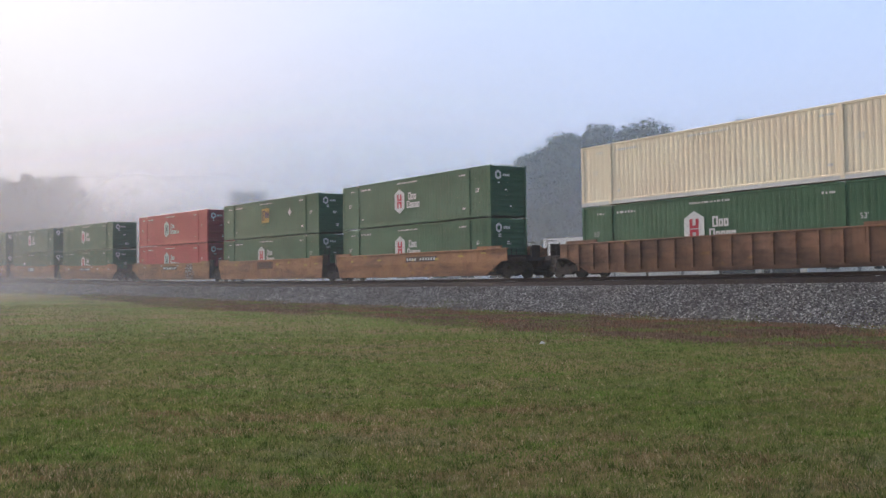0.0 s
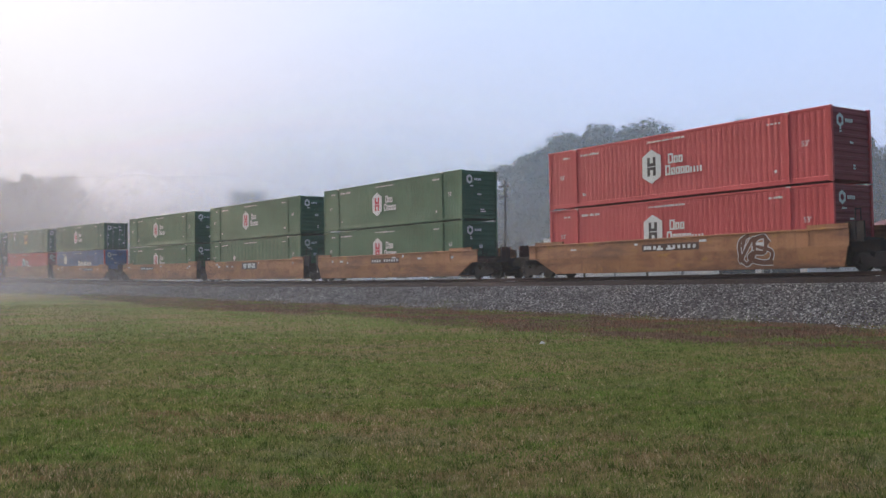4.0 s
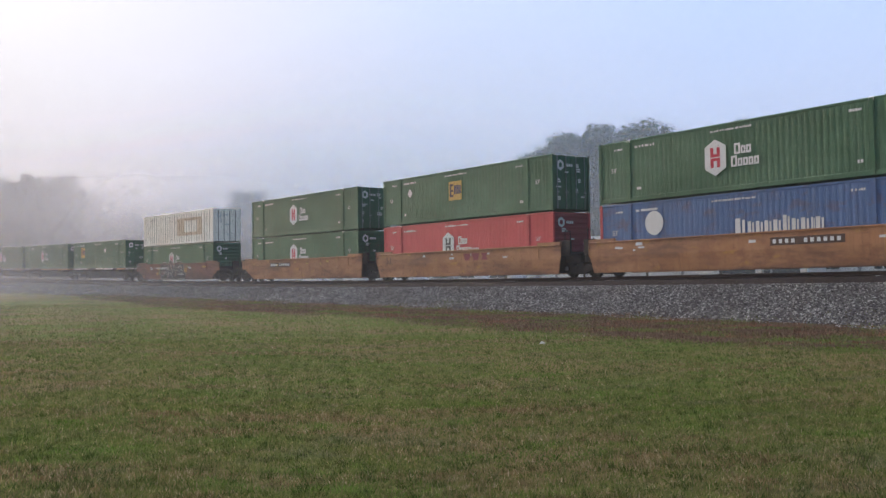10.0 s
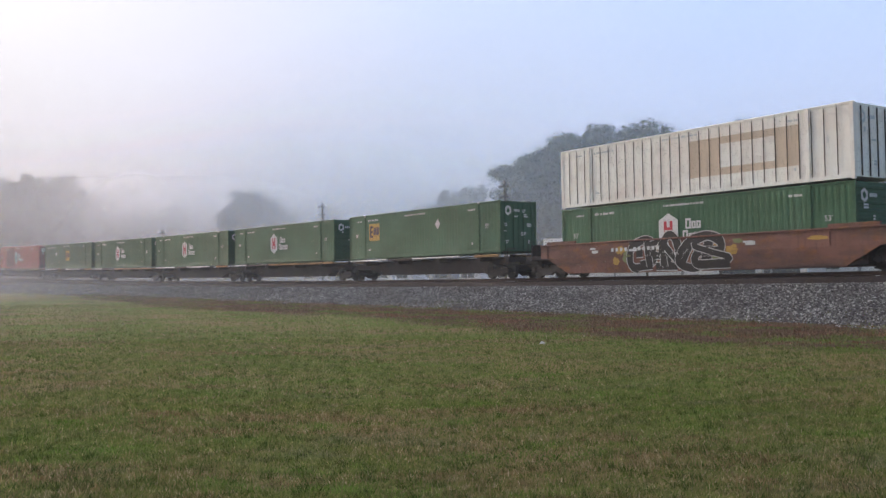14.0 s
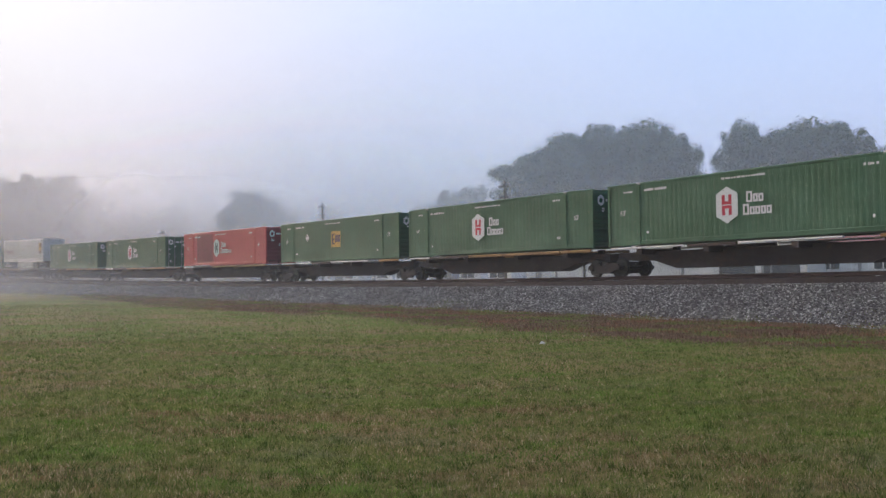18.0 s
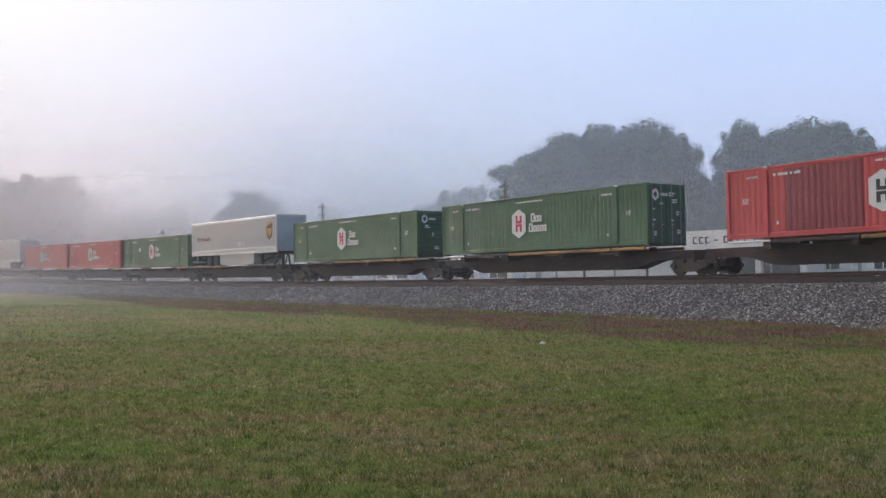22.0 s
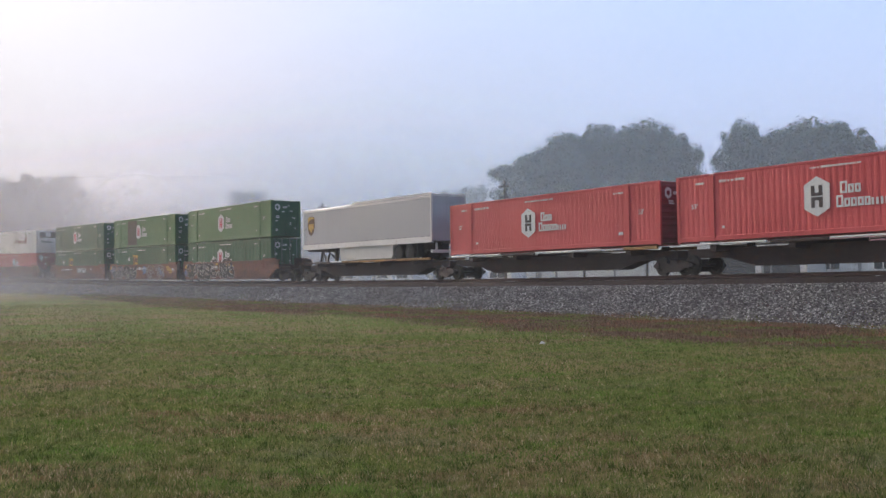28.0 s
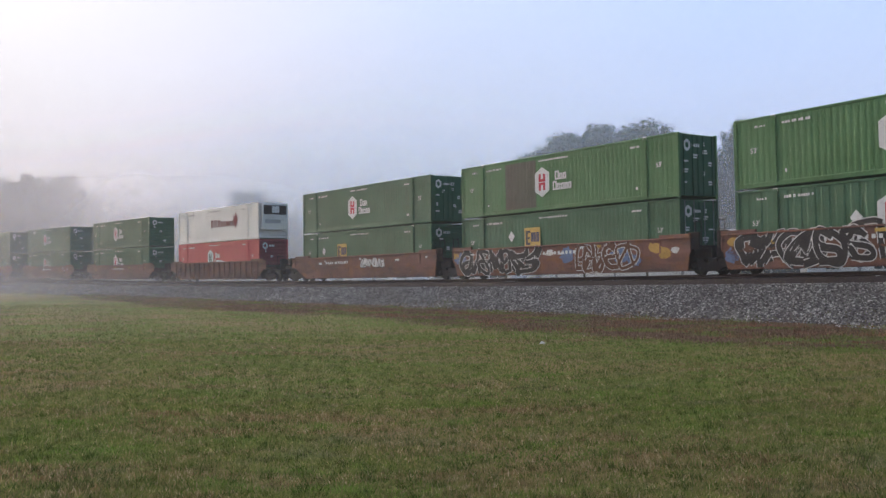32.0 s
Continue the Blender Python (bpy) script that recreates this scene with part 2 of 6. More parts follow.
STONE = island_material("crushed granite", [(0.0, (0.055, 0.05, 0.05)), (0.45, (0.14, 0.133, 0.133)), (0.75, (0.27, 0.26, 0.255)), (1.0, (0.58, 0.565, 0.54))], 0.75)
def blade_material():
    """Green turf with straw-coloured patches at two scales."""
    m, n, l, p = nodes_of("grass blades")
    geo = n.new("ShaderNodeNewGeometry")
    rnd = geo.outputs["Random Per Island"]
    green = ramp(n, l, rnd, [(0.0, (0.11, 0.14, 0.036)), (0.5, (0.175, 0.225, 0.056)), (0.85, (0.25, 0.28, 0.09)), (1.0, (0.44, 0.38, 0.21))])
    straw = ramp(n, l, rnd, [(0.0, (0.16, 0.10, 0.055)), (0.5, (0.255, 0.175, 0.095)), (0.85, (0.37, 0.28, 0.165)), (1.0, (0.54, 0.46, 0.32))])
    mp = n.new("ShaderNodeMapping")
    mp.inputs["Scale"].default_value = (0.42, 1.0, 1.0)
    l.new(geo.outputs["Position"], mp.inputs["Vector"])
    broad = noise_tex(n, l, 0.32, 3, mp.outputs[0])
    mid = noise_tex(n, l, 1.15, 3, mp.outputs[0], 0.6)
    near = noise_tex(n, l, 4.5, 3, mp.outputs[0], 0.7)
    f = math_node(n, l, "ADD", math_node(n, l, "MULTIPLY", broad, 0.38), math_node(n, l, "MULTIPLY", mid, 0.37))
    f = math_node(n, l, "ADD", f, math_node(n, l, "MULTIPLY", near, 0.25))
    f = math_node(n, l, "ADD", f, math_node(n, l, "MULTIPLY", math_node(n, l, "SUBTRACT", rnd, 0.5), 0.10))
    # lush and dull grey-green patches in the green turf
    lush = ramp(n, l, rnd, [(0.0, (0.085, 0.16, 0.028)), (0.5, (0.14, 0.265, 0.042)), (1.0, (0.23, 0.34, 0.085))])
    dull = ramp(n, l, rnd, [(0.0, (0.11, 0.125, 0.055)), (0.5, (0.18, 0.20, 0.095)), (1.0, (0.30, 0.30, 0.18))])
    other = noise_tex(n, l, 0.85, 4, stretched(n, l, 0.5, 1.0, 1.0), 0.65)
    green = mixed(n, l, ramp(n, l, other, [(0.52, (0, 0, 0)), (0.62, (1, 1, 1))]), green, lush)
    green = mixed(n, l, ramp(n, l, other, [(0.36, (1, 1, 1)), (0.45, (0, 0, 0))]), green, dull)
    # the turf dries out towards the near edge of the lawn
    sep, dry = n.new("ShaderNodeSeparateXYZ"), n.new("ShaderNodeMapRange")
    l.new(geo.outputs["Position"], sep.inputs[0])
    l.new(sep.outputs[1], dry.inputs[0])
    for i, v in enumerate((7.0, 17.0, 0.004, -0.026)):
        dry.inputs[i + 1].default_value = v
    f = math_node(n, l, "ADD", f, dry.outputs[0])
    c = mixed(n, l, ramp(n, l, f, [(0.475, (0, 0, 0)), (0.555, (1, 1, 1))]), green, straw)
    shade = noise_tex(n, l, 5.5, 4, geo.outputs["Position"], 0.75)
    c = mixed(n, l, ramp(n, l, shade, [(0.42, (1, 1, 1)), (0.56, (0, 0, 0))]), c, mixed(n, l, 0.5, c, (0.025, 0.035, 0.012)))
    l.new(c, p.inputs["Base Color"])
    p.inputs["Roughness"].default_value, p.inputs["Specular IOR Level"].default_value = 0.8, 0.08
    lit_through(n, l, p, 0.5)
    return m


BLADE = blade_material()
TUFT = island_material("dark tufts", [(0.0, (0.04, 0.07, 0.016)), (0.6, (0.07, 0.12, 0.025)), (1.0, (0.12, 0.16, 0.05))], 0.8, 0.4)


def weed_material():
    """Rough growth of the verge: brown, with reddish and green patches."""
    m, n, l, p = nodes_of("verge weeds")
    geo = n.new("ShaderNodeNewGeometry")
    rnd = geo.outputs["Random Per Island"]
    brown = ramp(n, l, rnd, [(0.0, (0.07, 0.046, 0.036)), (0.5, (0.145, 0.10, 0.072)), (1.0, (0.26, 0.19, 0.14))])
    green = ramp(n, l, rnd, [(0.0, (0.07, 0.10, 0.025)), (0.5, (0.135, 0.20, 0.04)), (1.0, (0.20, 0.25, 0.07))])
    red = ramp(n, l, rnd, [(0.0, (0.11, 0.05, 0.035)), (0.5, (0.22, 0.105, 0.07)), (1.0, (0.34, 0.20, 0.14))])
    at = noise_tex(n, l, 0.30, 7, geo.outputs["Position"], 0.68)
    other = noise_tex(n, l, 0.4, 4, stretched(n, l, 0.8, 1.0, 1.0), 0.65)
    c = mixed(n, l, ramp(n, l, at, [(0.48, (0, 0, 0)), (0.60, (1, 1, 1))]), brown, green)
    c = mixed(n, l, ramp(n, l, other, [(0.50, (0, 0, 0)), (0.62, (1, 1, 1))]), c, red)
    l.new(c, p.inputs["Base Color"])
    p.inputs["Roughness"].default_value, p.inputs["Specular IOR Level"].default_value = 0.9, 0.08
    lit_through(n, l, p, 0.4)
    return m


WEED = weed_material()



# ---- meshes ----
class Build:
    """Collects vertices and faces for one mesh."""

    def __init__(self):
        self.v, self.f = [], []

    def add(self, verts, faces, m=None):
        k = len(self.v)
        self.v += [tuple(m @ Vector(q)) if m else tuple(q) for q in verts]
        self.f += [tuple(k + i for i in q) for q in faces]
        return self

    def box(self, x0, x1, y0, y1, z0, z1, m=None, c=0.0):
        """A box; c chamfers its four lengthwise edges."""
        if c <= 0:
            vs = [(x, y, z) for x in (x0, x1) for y in (y0, y1) for z in (z0, z1)]
            return self.add(vs, [(0, 1, 3, 2), (4, 6, 7, 5), (0, 4, 5, 1), (2, 3, 7, 6), (0, 2, 6, 4), (1, 5, 7, 3)], m)
        prof = [(y0 + c, z0), (y1 - c, z0), (y1, z0 + c), (y1, z1 - c), (y1 - c, z1), (y0 + c, z1), (y0, z1 - c), (y0, z0 + c)]
        return self.prism(prof, x0, x1, m)

    def prism(self, prof, x0, x1, m=None):
        """A closed (y, z) outline drawn out along x."""
        k = len(prof)
        vs = [(x0, y, z) for y, z in prof] + [(x1, y, z) for y, z in prof]
        fs = [tuple(range(k))[::-1], tuple(range(k, 2 * k))] + [(i, (i + 1) % k, k + (i + 1) % k, k + i) for i in range(k)]
        return self.add(vs, fs, m)

    def plate(self, outline, y0, y1, m=None):
        """A closed (x, z) outline with depth along y."""
        k = len(outline)
        vs = [(x, y0, z) for x, z in outline] + [(x, y1, z) for x, z in outline]
        fs = [tuple(range(k)), tuple(range(k, 2 * k))[::-1]] + [((i + 1) % k, i, k + i, k + (i + 1) % k) for i in range(k)]
        return self.add(vs, fs, m)

    def rod(self, a, b, r0, r1=None, k=8):
        a, b = Vector(a), Vector(b)
        r1 = r0 if r1 is None else r1
        q = (b - a).to_track_quat("Z", "Y").to_matrix()
        ring = [(math.cos(2 * math.pi * i / k), math.sin(2 * math.pi * i / k)) for i in range(k)]
        vs = [a + q @ Vector((r0 * c, r0 * s, 0)) for c, s in ring] + [b + q @ Vector((r1 * c, r1 * s, 0)) for c, s in ring]
        fs = [tuple(range(k))[::-1], tuple(range(k, 2 * k))] + [(i, (i + 1) % k, k + (i + 1) % k, k + i) for i in range(k)]
        return self.add(vs, fs)

    def turned(self, prof, y, k=20, x=0.0, z=0.0):
        """A (radius, y) profile turned about the y axis through (x, z)."""
        n = len(prof)
        vs = [(x + r * math.cos(2 * math.pi * i / k), y + d, z + r * math.sin(2 * math.pi * i / k)) for i in range(k) for r, d in prof]
        fs = [(i * n + j, i * n + j + 1, ((i + 1) % k) * n + j + 1, ((i + 1) % k) * n + j) for i in range(k) for j in range(n - 1)]
        fs += [tuple(i * n for i in range(k)), tuple(i * n + n - 1 for i in range(k))[::-1]]
        return self.add(vs, fs)

    def mesh(self, name, mat):
        me = bpy.data.meshes.new(name)
        me.from_pydata(self.v, [], self.f)
        me.materials.append(mat)
        me.validate()
        return me


def part(name, build, mat, parent=None, label=""):
    """Links a Build or a ready mesh as one object, under its thing."""
    me = build.mesh(name, mat) if isinstance(build, Build) else build
    ob = new(name, me)
    if parent is not None:
        ob.parent = parent
    if label:
        ob["label"] = label
    return ob


def thing(name, label, category, group="", m=None, kind=""):
    ob = tagged(new(name), label, category, group, kind)
    if m is not None:
        ob.matrix_basis = m
    return ob


# ---- the track's line ----
X0, Y0, PSI, BEND = 19.427, 30.0, 0.97696, -0.00082954
HALF = 1.295                                  # from the train's side to its middle


def heading(s):
    return PSI + BEND * max(-30.0, min(220.0, s))


def grade(s):
    c = max(-25.0, min(150.0, s)) / 100
    z = -1.58 * c + 1.07 * c * c
    if s > 150:
        u = min(s - 150, 120.0)
        z += 0.0163 * (u - u * u / 240)
    return z


LINE_S = np.arange(-620.0, 900.1, 1.0)
_h = np.array([heading(s) for s in LINE_S])
_x = np.concatenate([[0], np.cumsum((np.cos(_h[1:]) + np.cos(_h[:-1])) / 2)])
_y = np.concatenate([[0], np.cumsum((np.sin(_h[1:]) + np.sin(_h[:-1])) / 2)])
LINE_X, LINE_Y = X0 - (_x - _x[620]), Y0 + (_y - _y[620])
LINE_Z = np.array([grade(s) for s in LINE_S])
RAIL_Z = 1.7 + 0.063


def on_line(s, off=0.0, dz=0.0):
    """A place at s along the track (growing up the line), off metres beyond its middle, dz above the rails."""
    h = float(np.interp(s, LINE_S, _h))
    d = off + HALF
    return Vector((float(np.interp(s, LINE_S, LINE_X)) + d * math.sin(h), float(np.interp(s, LINE_S, LINE_Y)) + d * math.cos(h), RAIL_Z + float(np.interp(s, LINE_S, LINE_Z)) + dz))


def car_pose(s, half=8.5):
    """The pose of a vehicle whose middle stands at s: x ahead, y away from the lawn, z up, on the rails."""
    a, b = on_line(s + half), on_line(s - half)
    x = (b - a).normalized()
    y = Vector((0, 0, 1)).cross(x).normalized()
    z = x.cross(y)
    m = Matrix((x, y, z)).transposed().to_4x4()
    return Matrix.Translation((a + b) / 2) @ m


# how far the train has run at each time
SPEEDS = [15.04, 15.04, 14.99, 14.96, 15.03, 15.06, 15.06, 14.89, 15.0]


def run(t):
    fine = np.linspace(0, 32, 641)
    v = np.interp(fine, np.arange(0, 33, 4), SPEEDS)
    return float(np.interp(t, fine, np.concatenate([[0], np.cumsum((v[1:] + v[:-1]) / 2 * 0.05)])))


TIMES = [0.5 * i for i in range(65)]
RUN = {t: run(t) for t in TIMES}
MOVERS = []                                   # (thing, place in the train, its pose on the vehicle)
WHEELS = []                                   # (wheelset, its pose on its truck)

# ---- sky and mist ----
def sky_material():
    m, n, l, p = nodes_of("morning sky")
    pos = n.new("ShaderNodeNewGeometry").outputs["Position"]
    sep = n.new("ShaderNodeSeparateXYZ")
    l.new(pos, sep.inputs[0])
    across = math_node(n, l, "MULTIPLY_ADD", sep.outputs[0], 1 / 1600.0)
    across.node.inputs[2].default_value = 0.5
    up = math_node(n, l, "MULTIPLY", sep.outputs[2], 1 / 520.0)
    high = ramp(n, l, across, [(0.0, (1.12, 1.08, 1.06)), (0.12, (1.0, 0.99, 1.0)), (0.3, (0.80, 0.83, 0.97)), (0.5, (0.62, 0.74, 0.99)), (0.75, (0.51, 0.68, 1.0)), (1.0, (0.475, 0.655, 1.0))])
    low = ramp(n, l, across, [(0.0, (0.82, 0.76, 0.76)), (0.15, (0.74, 0.71, 0.74)), (0.4, (0.66, 0.68, 0.77)), (0.7, (0.565, 0.655, 0.89)), (1.0, (0.53, 0.64, 0.95))])
    c = mixed(n, l, ramp(n, l, up, [(0.0, (0, 0, 0)), (0.35, (0.35, 0.35, 0.35)), (0.75, (1, 1, 1))]), low, high)
    drift = noise_tex(n, l, 0.0022, 3, pos)
    c = mixed(n, l, math_node(n, l, "MULTIPLY", drift, 0.16), c, (0.80, 0.80, 0.86))
    e = n.new("ShaderNodeEmission")
    e.inputs[1].default_value = 0.56
    l.new(c, e.inputs[0])
    l.new(e.outputs[0], n["Material Output"].inputs[0])
    return m


def sky_backdrop():
    b, r = Build(), 1500.0
    rows, cols = 17, 29
    for i in range(rows):
        el = radians(-2 + 34 * i / (rows - 1))
        for j in range(cols):
            az = radians(-35 + 70 * j / (cols - 1))
            b.v.append((r * math.sin(az) * math.cos(el), r * math.cos(az) * math.cos(el), r * math.sin(el)))
    b.f = [(i * cols + j, i * cols + j + 1, (i + 1) * cols + j + 1, (i + 1) * cols + j) for i in range(rows - 1) for j in range(cols - 1)]
    ob = part("backdrop", b, sky_material())
    tagged(ob, "hazy morning sky fading from white to pale blue", "sky", kind="structure")
    for f in ob.data.polygons:
        f.use_smooth = True


sky_backdrop()


MIST_NEAR, MIST_BANK, MIST_FAR = 0.0011, 0.0165, 0.055   # share scattered per metre: over the lawn and track, in the bank up the line, over the fields beyond
MIST_LOW = 0.0085                            # in the layer along the ground
MIST_EAST = 0.13                             # how much thinner it lies down the line


def mist_material(name, gap):
    """Thin scattering veil, thicker beyond the track, up the line and near the ground."""
    m, n, l, p = nodes_of(name)
    n.remove(p)
    pos = n.new("ShaderNodeNewGeometry").outputs["Position"]
    sep = n.new("ShaderNodeSeparateXYZ")
    l.new(pos, sep.inputs[0])

    def span(src, a, b, lo, hi, kind="SMOOTHSTEP"):
        r = n.new("ShaderNodeMapRange")
        r.interpolation_type = kind
        for i, v in enumerate((a, b, lo, hi)):
            r.inputs[i + 1].default_value = v
        l.new(src, r.inputs[0])
        return r.outputs[0]

    beyond_track = math_node(n, l, "ADD", math_node(n, l, "MULTIPLY", sep.outputs[0], math.sin(PSI)), math_node(n, l, "MULTIPLY", sep.outputs[1], math.cos(PSI)))
    c0 = X0 * math.sin(PSI) + Y0 * math.cos(PSI) + HALF
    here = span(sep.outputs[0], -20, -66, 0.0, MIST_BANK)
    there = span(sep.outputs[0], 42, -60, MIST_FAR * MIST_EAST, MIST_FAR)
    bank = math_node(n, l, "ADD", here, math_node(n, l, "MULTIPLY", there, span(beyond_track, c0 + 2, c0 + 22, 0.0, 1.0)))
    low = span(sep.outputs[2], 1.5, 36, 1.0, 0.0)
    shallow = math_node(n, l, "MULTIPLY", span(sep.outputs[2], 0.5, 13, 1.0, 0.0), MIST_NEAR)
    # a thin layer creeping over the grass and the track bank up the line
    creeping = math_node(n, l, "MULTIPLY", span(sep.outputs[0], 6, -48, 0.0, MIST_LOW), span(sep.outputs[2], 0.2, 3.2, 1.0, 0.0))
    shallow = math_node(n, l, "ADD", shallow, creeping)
    mp = n.new("ShaderNodeMapping")
    mp.inputs["Scale"].default_value = (1, 1, 1.6)
    l.new(pos, mp.inputs["Vector"])
    cloud = ramp(n, l, noise_tex(n, l, 0.03, 3, mp.outputs[0]), [(0.25, (0.55, 0.55, 0.55)), (0.75, (1, 1, 1))])
    depth = math_node(n, l, "ADD", shallow, math_node(n, l, "MULTIPLY", low, math_node(n, l, "MULTIPLY", cloud, bank)))
    a = math_node(n, l, "SUBTRACT", 1.0, math_node(n, l, "POWER", math.e, math_node(n, l, "MULTIPLY", depth, -gap)), True)
    clear = n.new("ShaderNodeBsdfTransparent")
    front, back = n.new("ShaderNodeBsdfDiffuse"), n.new("ShaderNodeBsdfTranslucent")
    # light painted into the colour: dense fog sun-warmed white up the line, thin haze sky-blue down the line, both
    # shaded greyer along the ground
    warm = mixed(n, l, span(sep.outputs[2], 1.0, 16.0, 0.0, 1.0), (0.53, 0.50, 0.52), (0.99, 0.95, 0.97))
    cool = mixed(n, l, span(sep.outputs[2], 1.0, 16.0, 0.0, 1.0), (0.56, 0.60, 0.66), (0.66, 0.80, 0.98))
    light_tint = mixed(n, l, span(sep.outputs[0], -75, 5, 0.0, 1.0), warm, cool)
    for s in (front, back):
        l.new(light_tint, s.inputs[0])
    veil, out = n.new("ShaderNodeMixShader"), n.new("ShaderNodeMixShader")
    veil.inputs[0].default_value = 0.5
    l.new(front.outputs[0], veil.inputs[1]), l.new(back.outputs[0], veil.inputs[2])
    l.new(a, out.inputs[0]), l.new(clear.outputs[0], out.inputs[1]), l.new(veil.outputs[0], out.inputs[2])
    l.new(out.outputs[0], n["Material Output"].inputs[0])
    return m


MIST_DEPTHS = [14, 18, 22, 26, 30, 34, 38, 42] + [46 + 7 * i for i in range(15)] + [152, 161, 171, 182, 194, 206, 228, 250]


def mist():
    kinds = {}
    for k, y in enumerate(MIST_DEPTHS):
        gap = MIST_DEPTHS[k] - MIST_DEPTHS[k - 1] if k else 4
        w = 0.55 * y + 12
        b = Build()
        # upright sheets, one behind another, stand in for haze through the air
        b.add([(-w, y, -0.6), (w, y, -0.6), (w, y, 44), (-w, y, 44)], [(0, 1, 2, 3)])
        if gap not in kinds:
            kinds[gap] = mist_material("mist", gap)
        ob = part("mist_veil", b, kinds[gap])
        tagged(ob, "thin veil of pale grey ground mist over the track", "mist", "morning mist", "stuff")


mist()
scene.cycles.transparent_max_bounces = 64


# ---- ground and track ----
TOE = -0.16


def swell(x, y):
    """The lawn's gentle unevenness."""
    return 0.012 * np.sin(0.31 * x + 1.1 * np.sin(0.13 * y)) * np.sin(0.23 * y + 0.4)


def bed_z(off, rail):
    """The ballast bank's surface at off metres from the track's middle."""
    a = np.abs(off)
    return np.where(a < 2.05, rail - 0.46, rail - 0.46 + (TOE - rail + 0.46) * np.clip((a - 2.05) / 3.05, 0, 1.05))


def ground_z(off, s, x, y):
    """The ground's height there."""
    a = np.abs(off)
    rail = RAIL_Z + np.interp(s, LINE_S, LINE_Z)
    low = np.where(off < 0, TOE, 0.0)
    z = low * np.clip(1 - (a - 5.1) / 10, 0, 1) + swell(x, y) * np.clip((a - 5.1) / 4, 0, 1) * (a < 200)
    return np.where(a < 5.1, bed_z(off, rail) - 0.3 * np.clip((5.1 - a) / 1.0, 0, 1), z + 0.04 * np.clip(1 - (a - 5.1), 0, 1))


def verge_width(s):
    """How far from the track's middle the rough verge reaches; it narrows up the line."""
    u = np.clip((s - 38) / 62, 0, 1)
    return 15.6 - 9.0 * u * u * (3 - 2 * u) + 0.8 * np.sin(s * 0.21)


def verge(off, s):
    """How far the rough brown verge covers the ground at this place."""
    if off > 0:
        return 1.0 if off < 9 else 0.0
    edge = float(verge_width(s)) + 0.5 * math.sin(s * 0.53 + 1)
    return max(0.0, min(1.0, (edge + off) / 1.5 + 0.5))


def ground():
    srow = [-600, -400, -250, -150, -100, -70] + list(range(-50, 160, 2)) + [165, 175, 190, 210, 240, 280, 340, 420, 520, 640, 780, 900]
    orow = [-900, -600, -400, -250, -160, -110, -80, -65] + [-55 + 1.5 * i for i in range(26)] + [-15, -13.5, -12, -11, -10, -9, -8, -7, -6.2, -5.1, -4.1, -2.2, 2.2, 4.1, 5.1, 6.5, 8, 10, 14, 20, 30, 50, 80, 130, 220, 400, 700, 1100, 1500]
    b, vals = Build(), []
    rnd = random.Random(4)
    for s in srow:
        for o in orow:
            q = on_line(s, o)
            b.v.append((q.x, q.y, float(ground_z(o, s, q.x, q.y))))
            vals.append(verge(o, s))
    k = len(orow)
    b.f = [(i * k + j, (i + 1) * k + j, (i + 1) * k + j + 1, i * k + j + 1) for i in range(len(srow) - 1) for j in range(k - 1)]
    ob = part("ground", b, GROUND)
    at = ob.data.attributes.new("verge", "FLOAT", "POINT")
    at.data.foreach_set("value", vals)
    for f in ob.data.polygons:
        f.use_smooth = True
    tagged(ob, "patchy mown lawn with a brown weedy verge", "lawn", kind="structure")


ground()


def swept(name, prof, off, mat, parent, srange, label=""):
    """A (y, z) outline drawn along the track."""
    b, k = Build(), len(prof)
    for s in srange:
        h = heading(s)
        for y, z in prof:
            b.v.append(tuple(on_line(s, off + y, z)))
    n = len(srange)
    b.f = [(i * k + j, (i + 1) * k + j, (i + 1) * k + (j + 1) % k, i * k + (j + 1) % k) for i in range(n - 1) for j in range(k)]
    return part(name, b, mat, parent, label)


RAIL_PROFILE = [(-0.07, -0.17), (0.07, -0.17), (0.07, -0.155), (0.012, -0.13), (0.012, -0.045), (0.036, -0.035), (0.036, -0.004), (0.028, 0.0), (-0.028, 0.0), (-0.036, -0.004), (-0.036, -0.035), (-0.012, -0.045), (-0.012, -0.13), (-0.07, -0.155)]


def track():
    t = thing("railway_track", "straight railway track on a grey stone ballast bank", "track", kind="structure")
    srange = [-60, -40, -25] + list(range(-15, 180, 3)) + [190, 210, 240, 280, 330, 400]
    for off in (-0.7535, 0.7535):
        swept("rail", RAIL_PROFILE, off, RAIL_STEEL, t, srange, "rusty steel rail with a worn head")
    b = Build()
    offs = (-5.0, -4.4, -3.2, -2.05, 2.05, 5.0)
    for s in srange:
        rail = RAIL_Z + float(np.interp(s, LINE_S, LINE_Z))
        for o in offs:
            q = on_line(s, o)
            b.v.append((q.x, q.y, float(bed_z(o, rail))))
    b.f = [(i * 6 + j, (i + 1) * 6 + j, (i + 1) * 6 + j + 1, i * 6 + j + 1) for i in range(len(srange) - 1) for j in range(5)]
    part("ballast_bed", b, STONE_BED, t, "grey crushed stone bank")
    swept("crib", [(-1.46, -0.50), (1.46, -0.50), (1.36, -0.2), (-1.36, -0.2)], 0, CRIB, t, srange, "dark oily stone between the ties, with shade painted in")
    ties = Build()
    rnd = random.Random(2)
    s = -14.0
    while s < 150:
        m = car_pose(s, 1.0)
        ties.box(-0.115, 0.115, -1.32 + rnd.uniform(-0.05, 0.05), 1.3, -0.38, -0.175 + rnd.uniform(-0.01, 0.01), m)
        s += 0.5
    tagged(part("tie", ties, TIE_WOOD, t, "dark timber crossties"), kind="stuff")


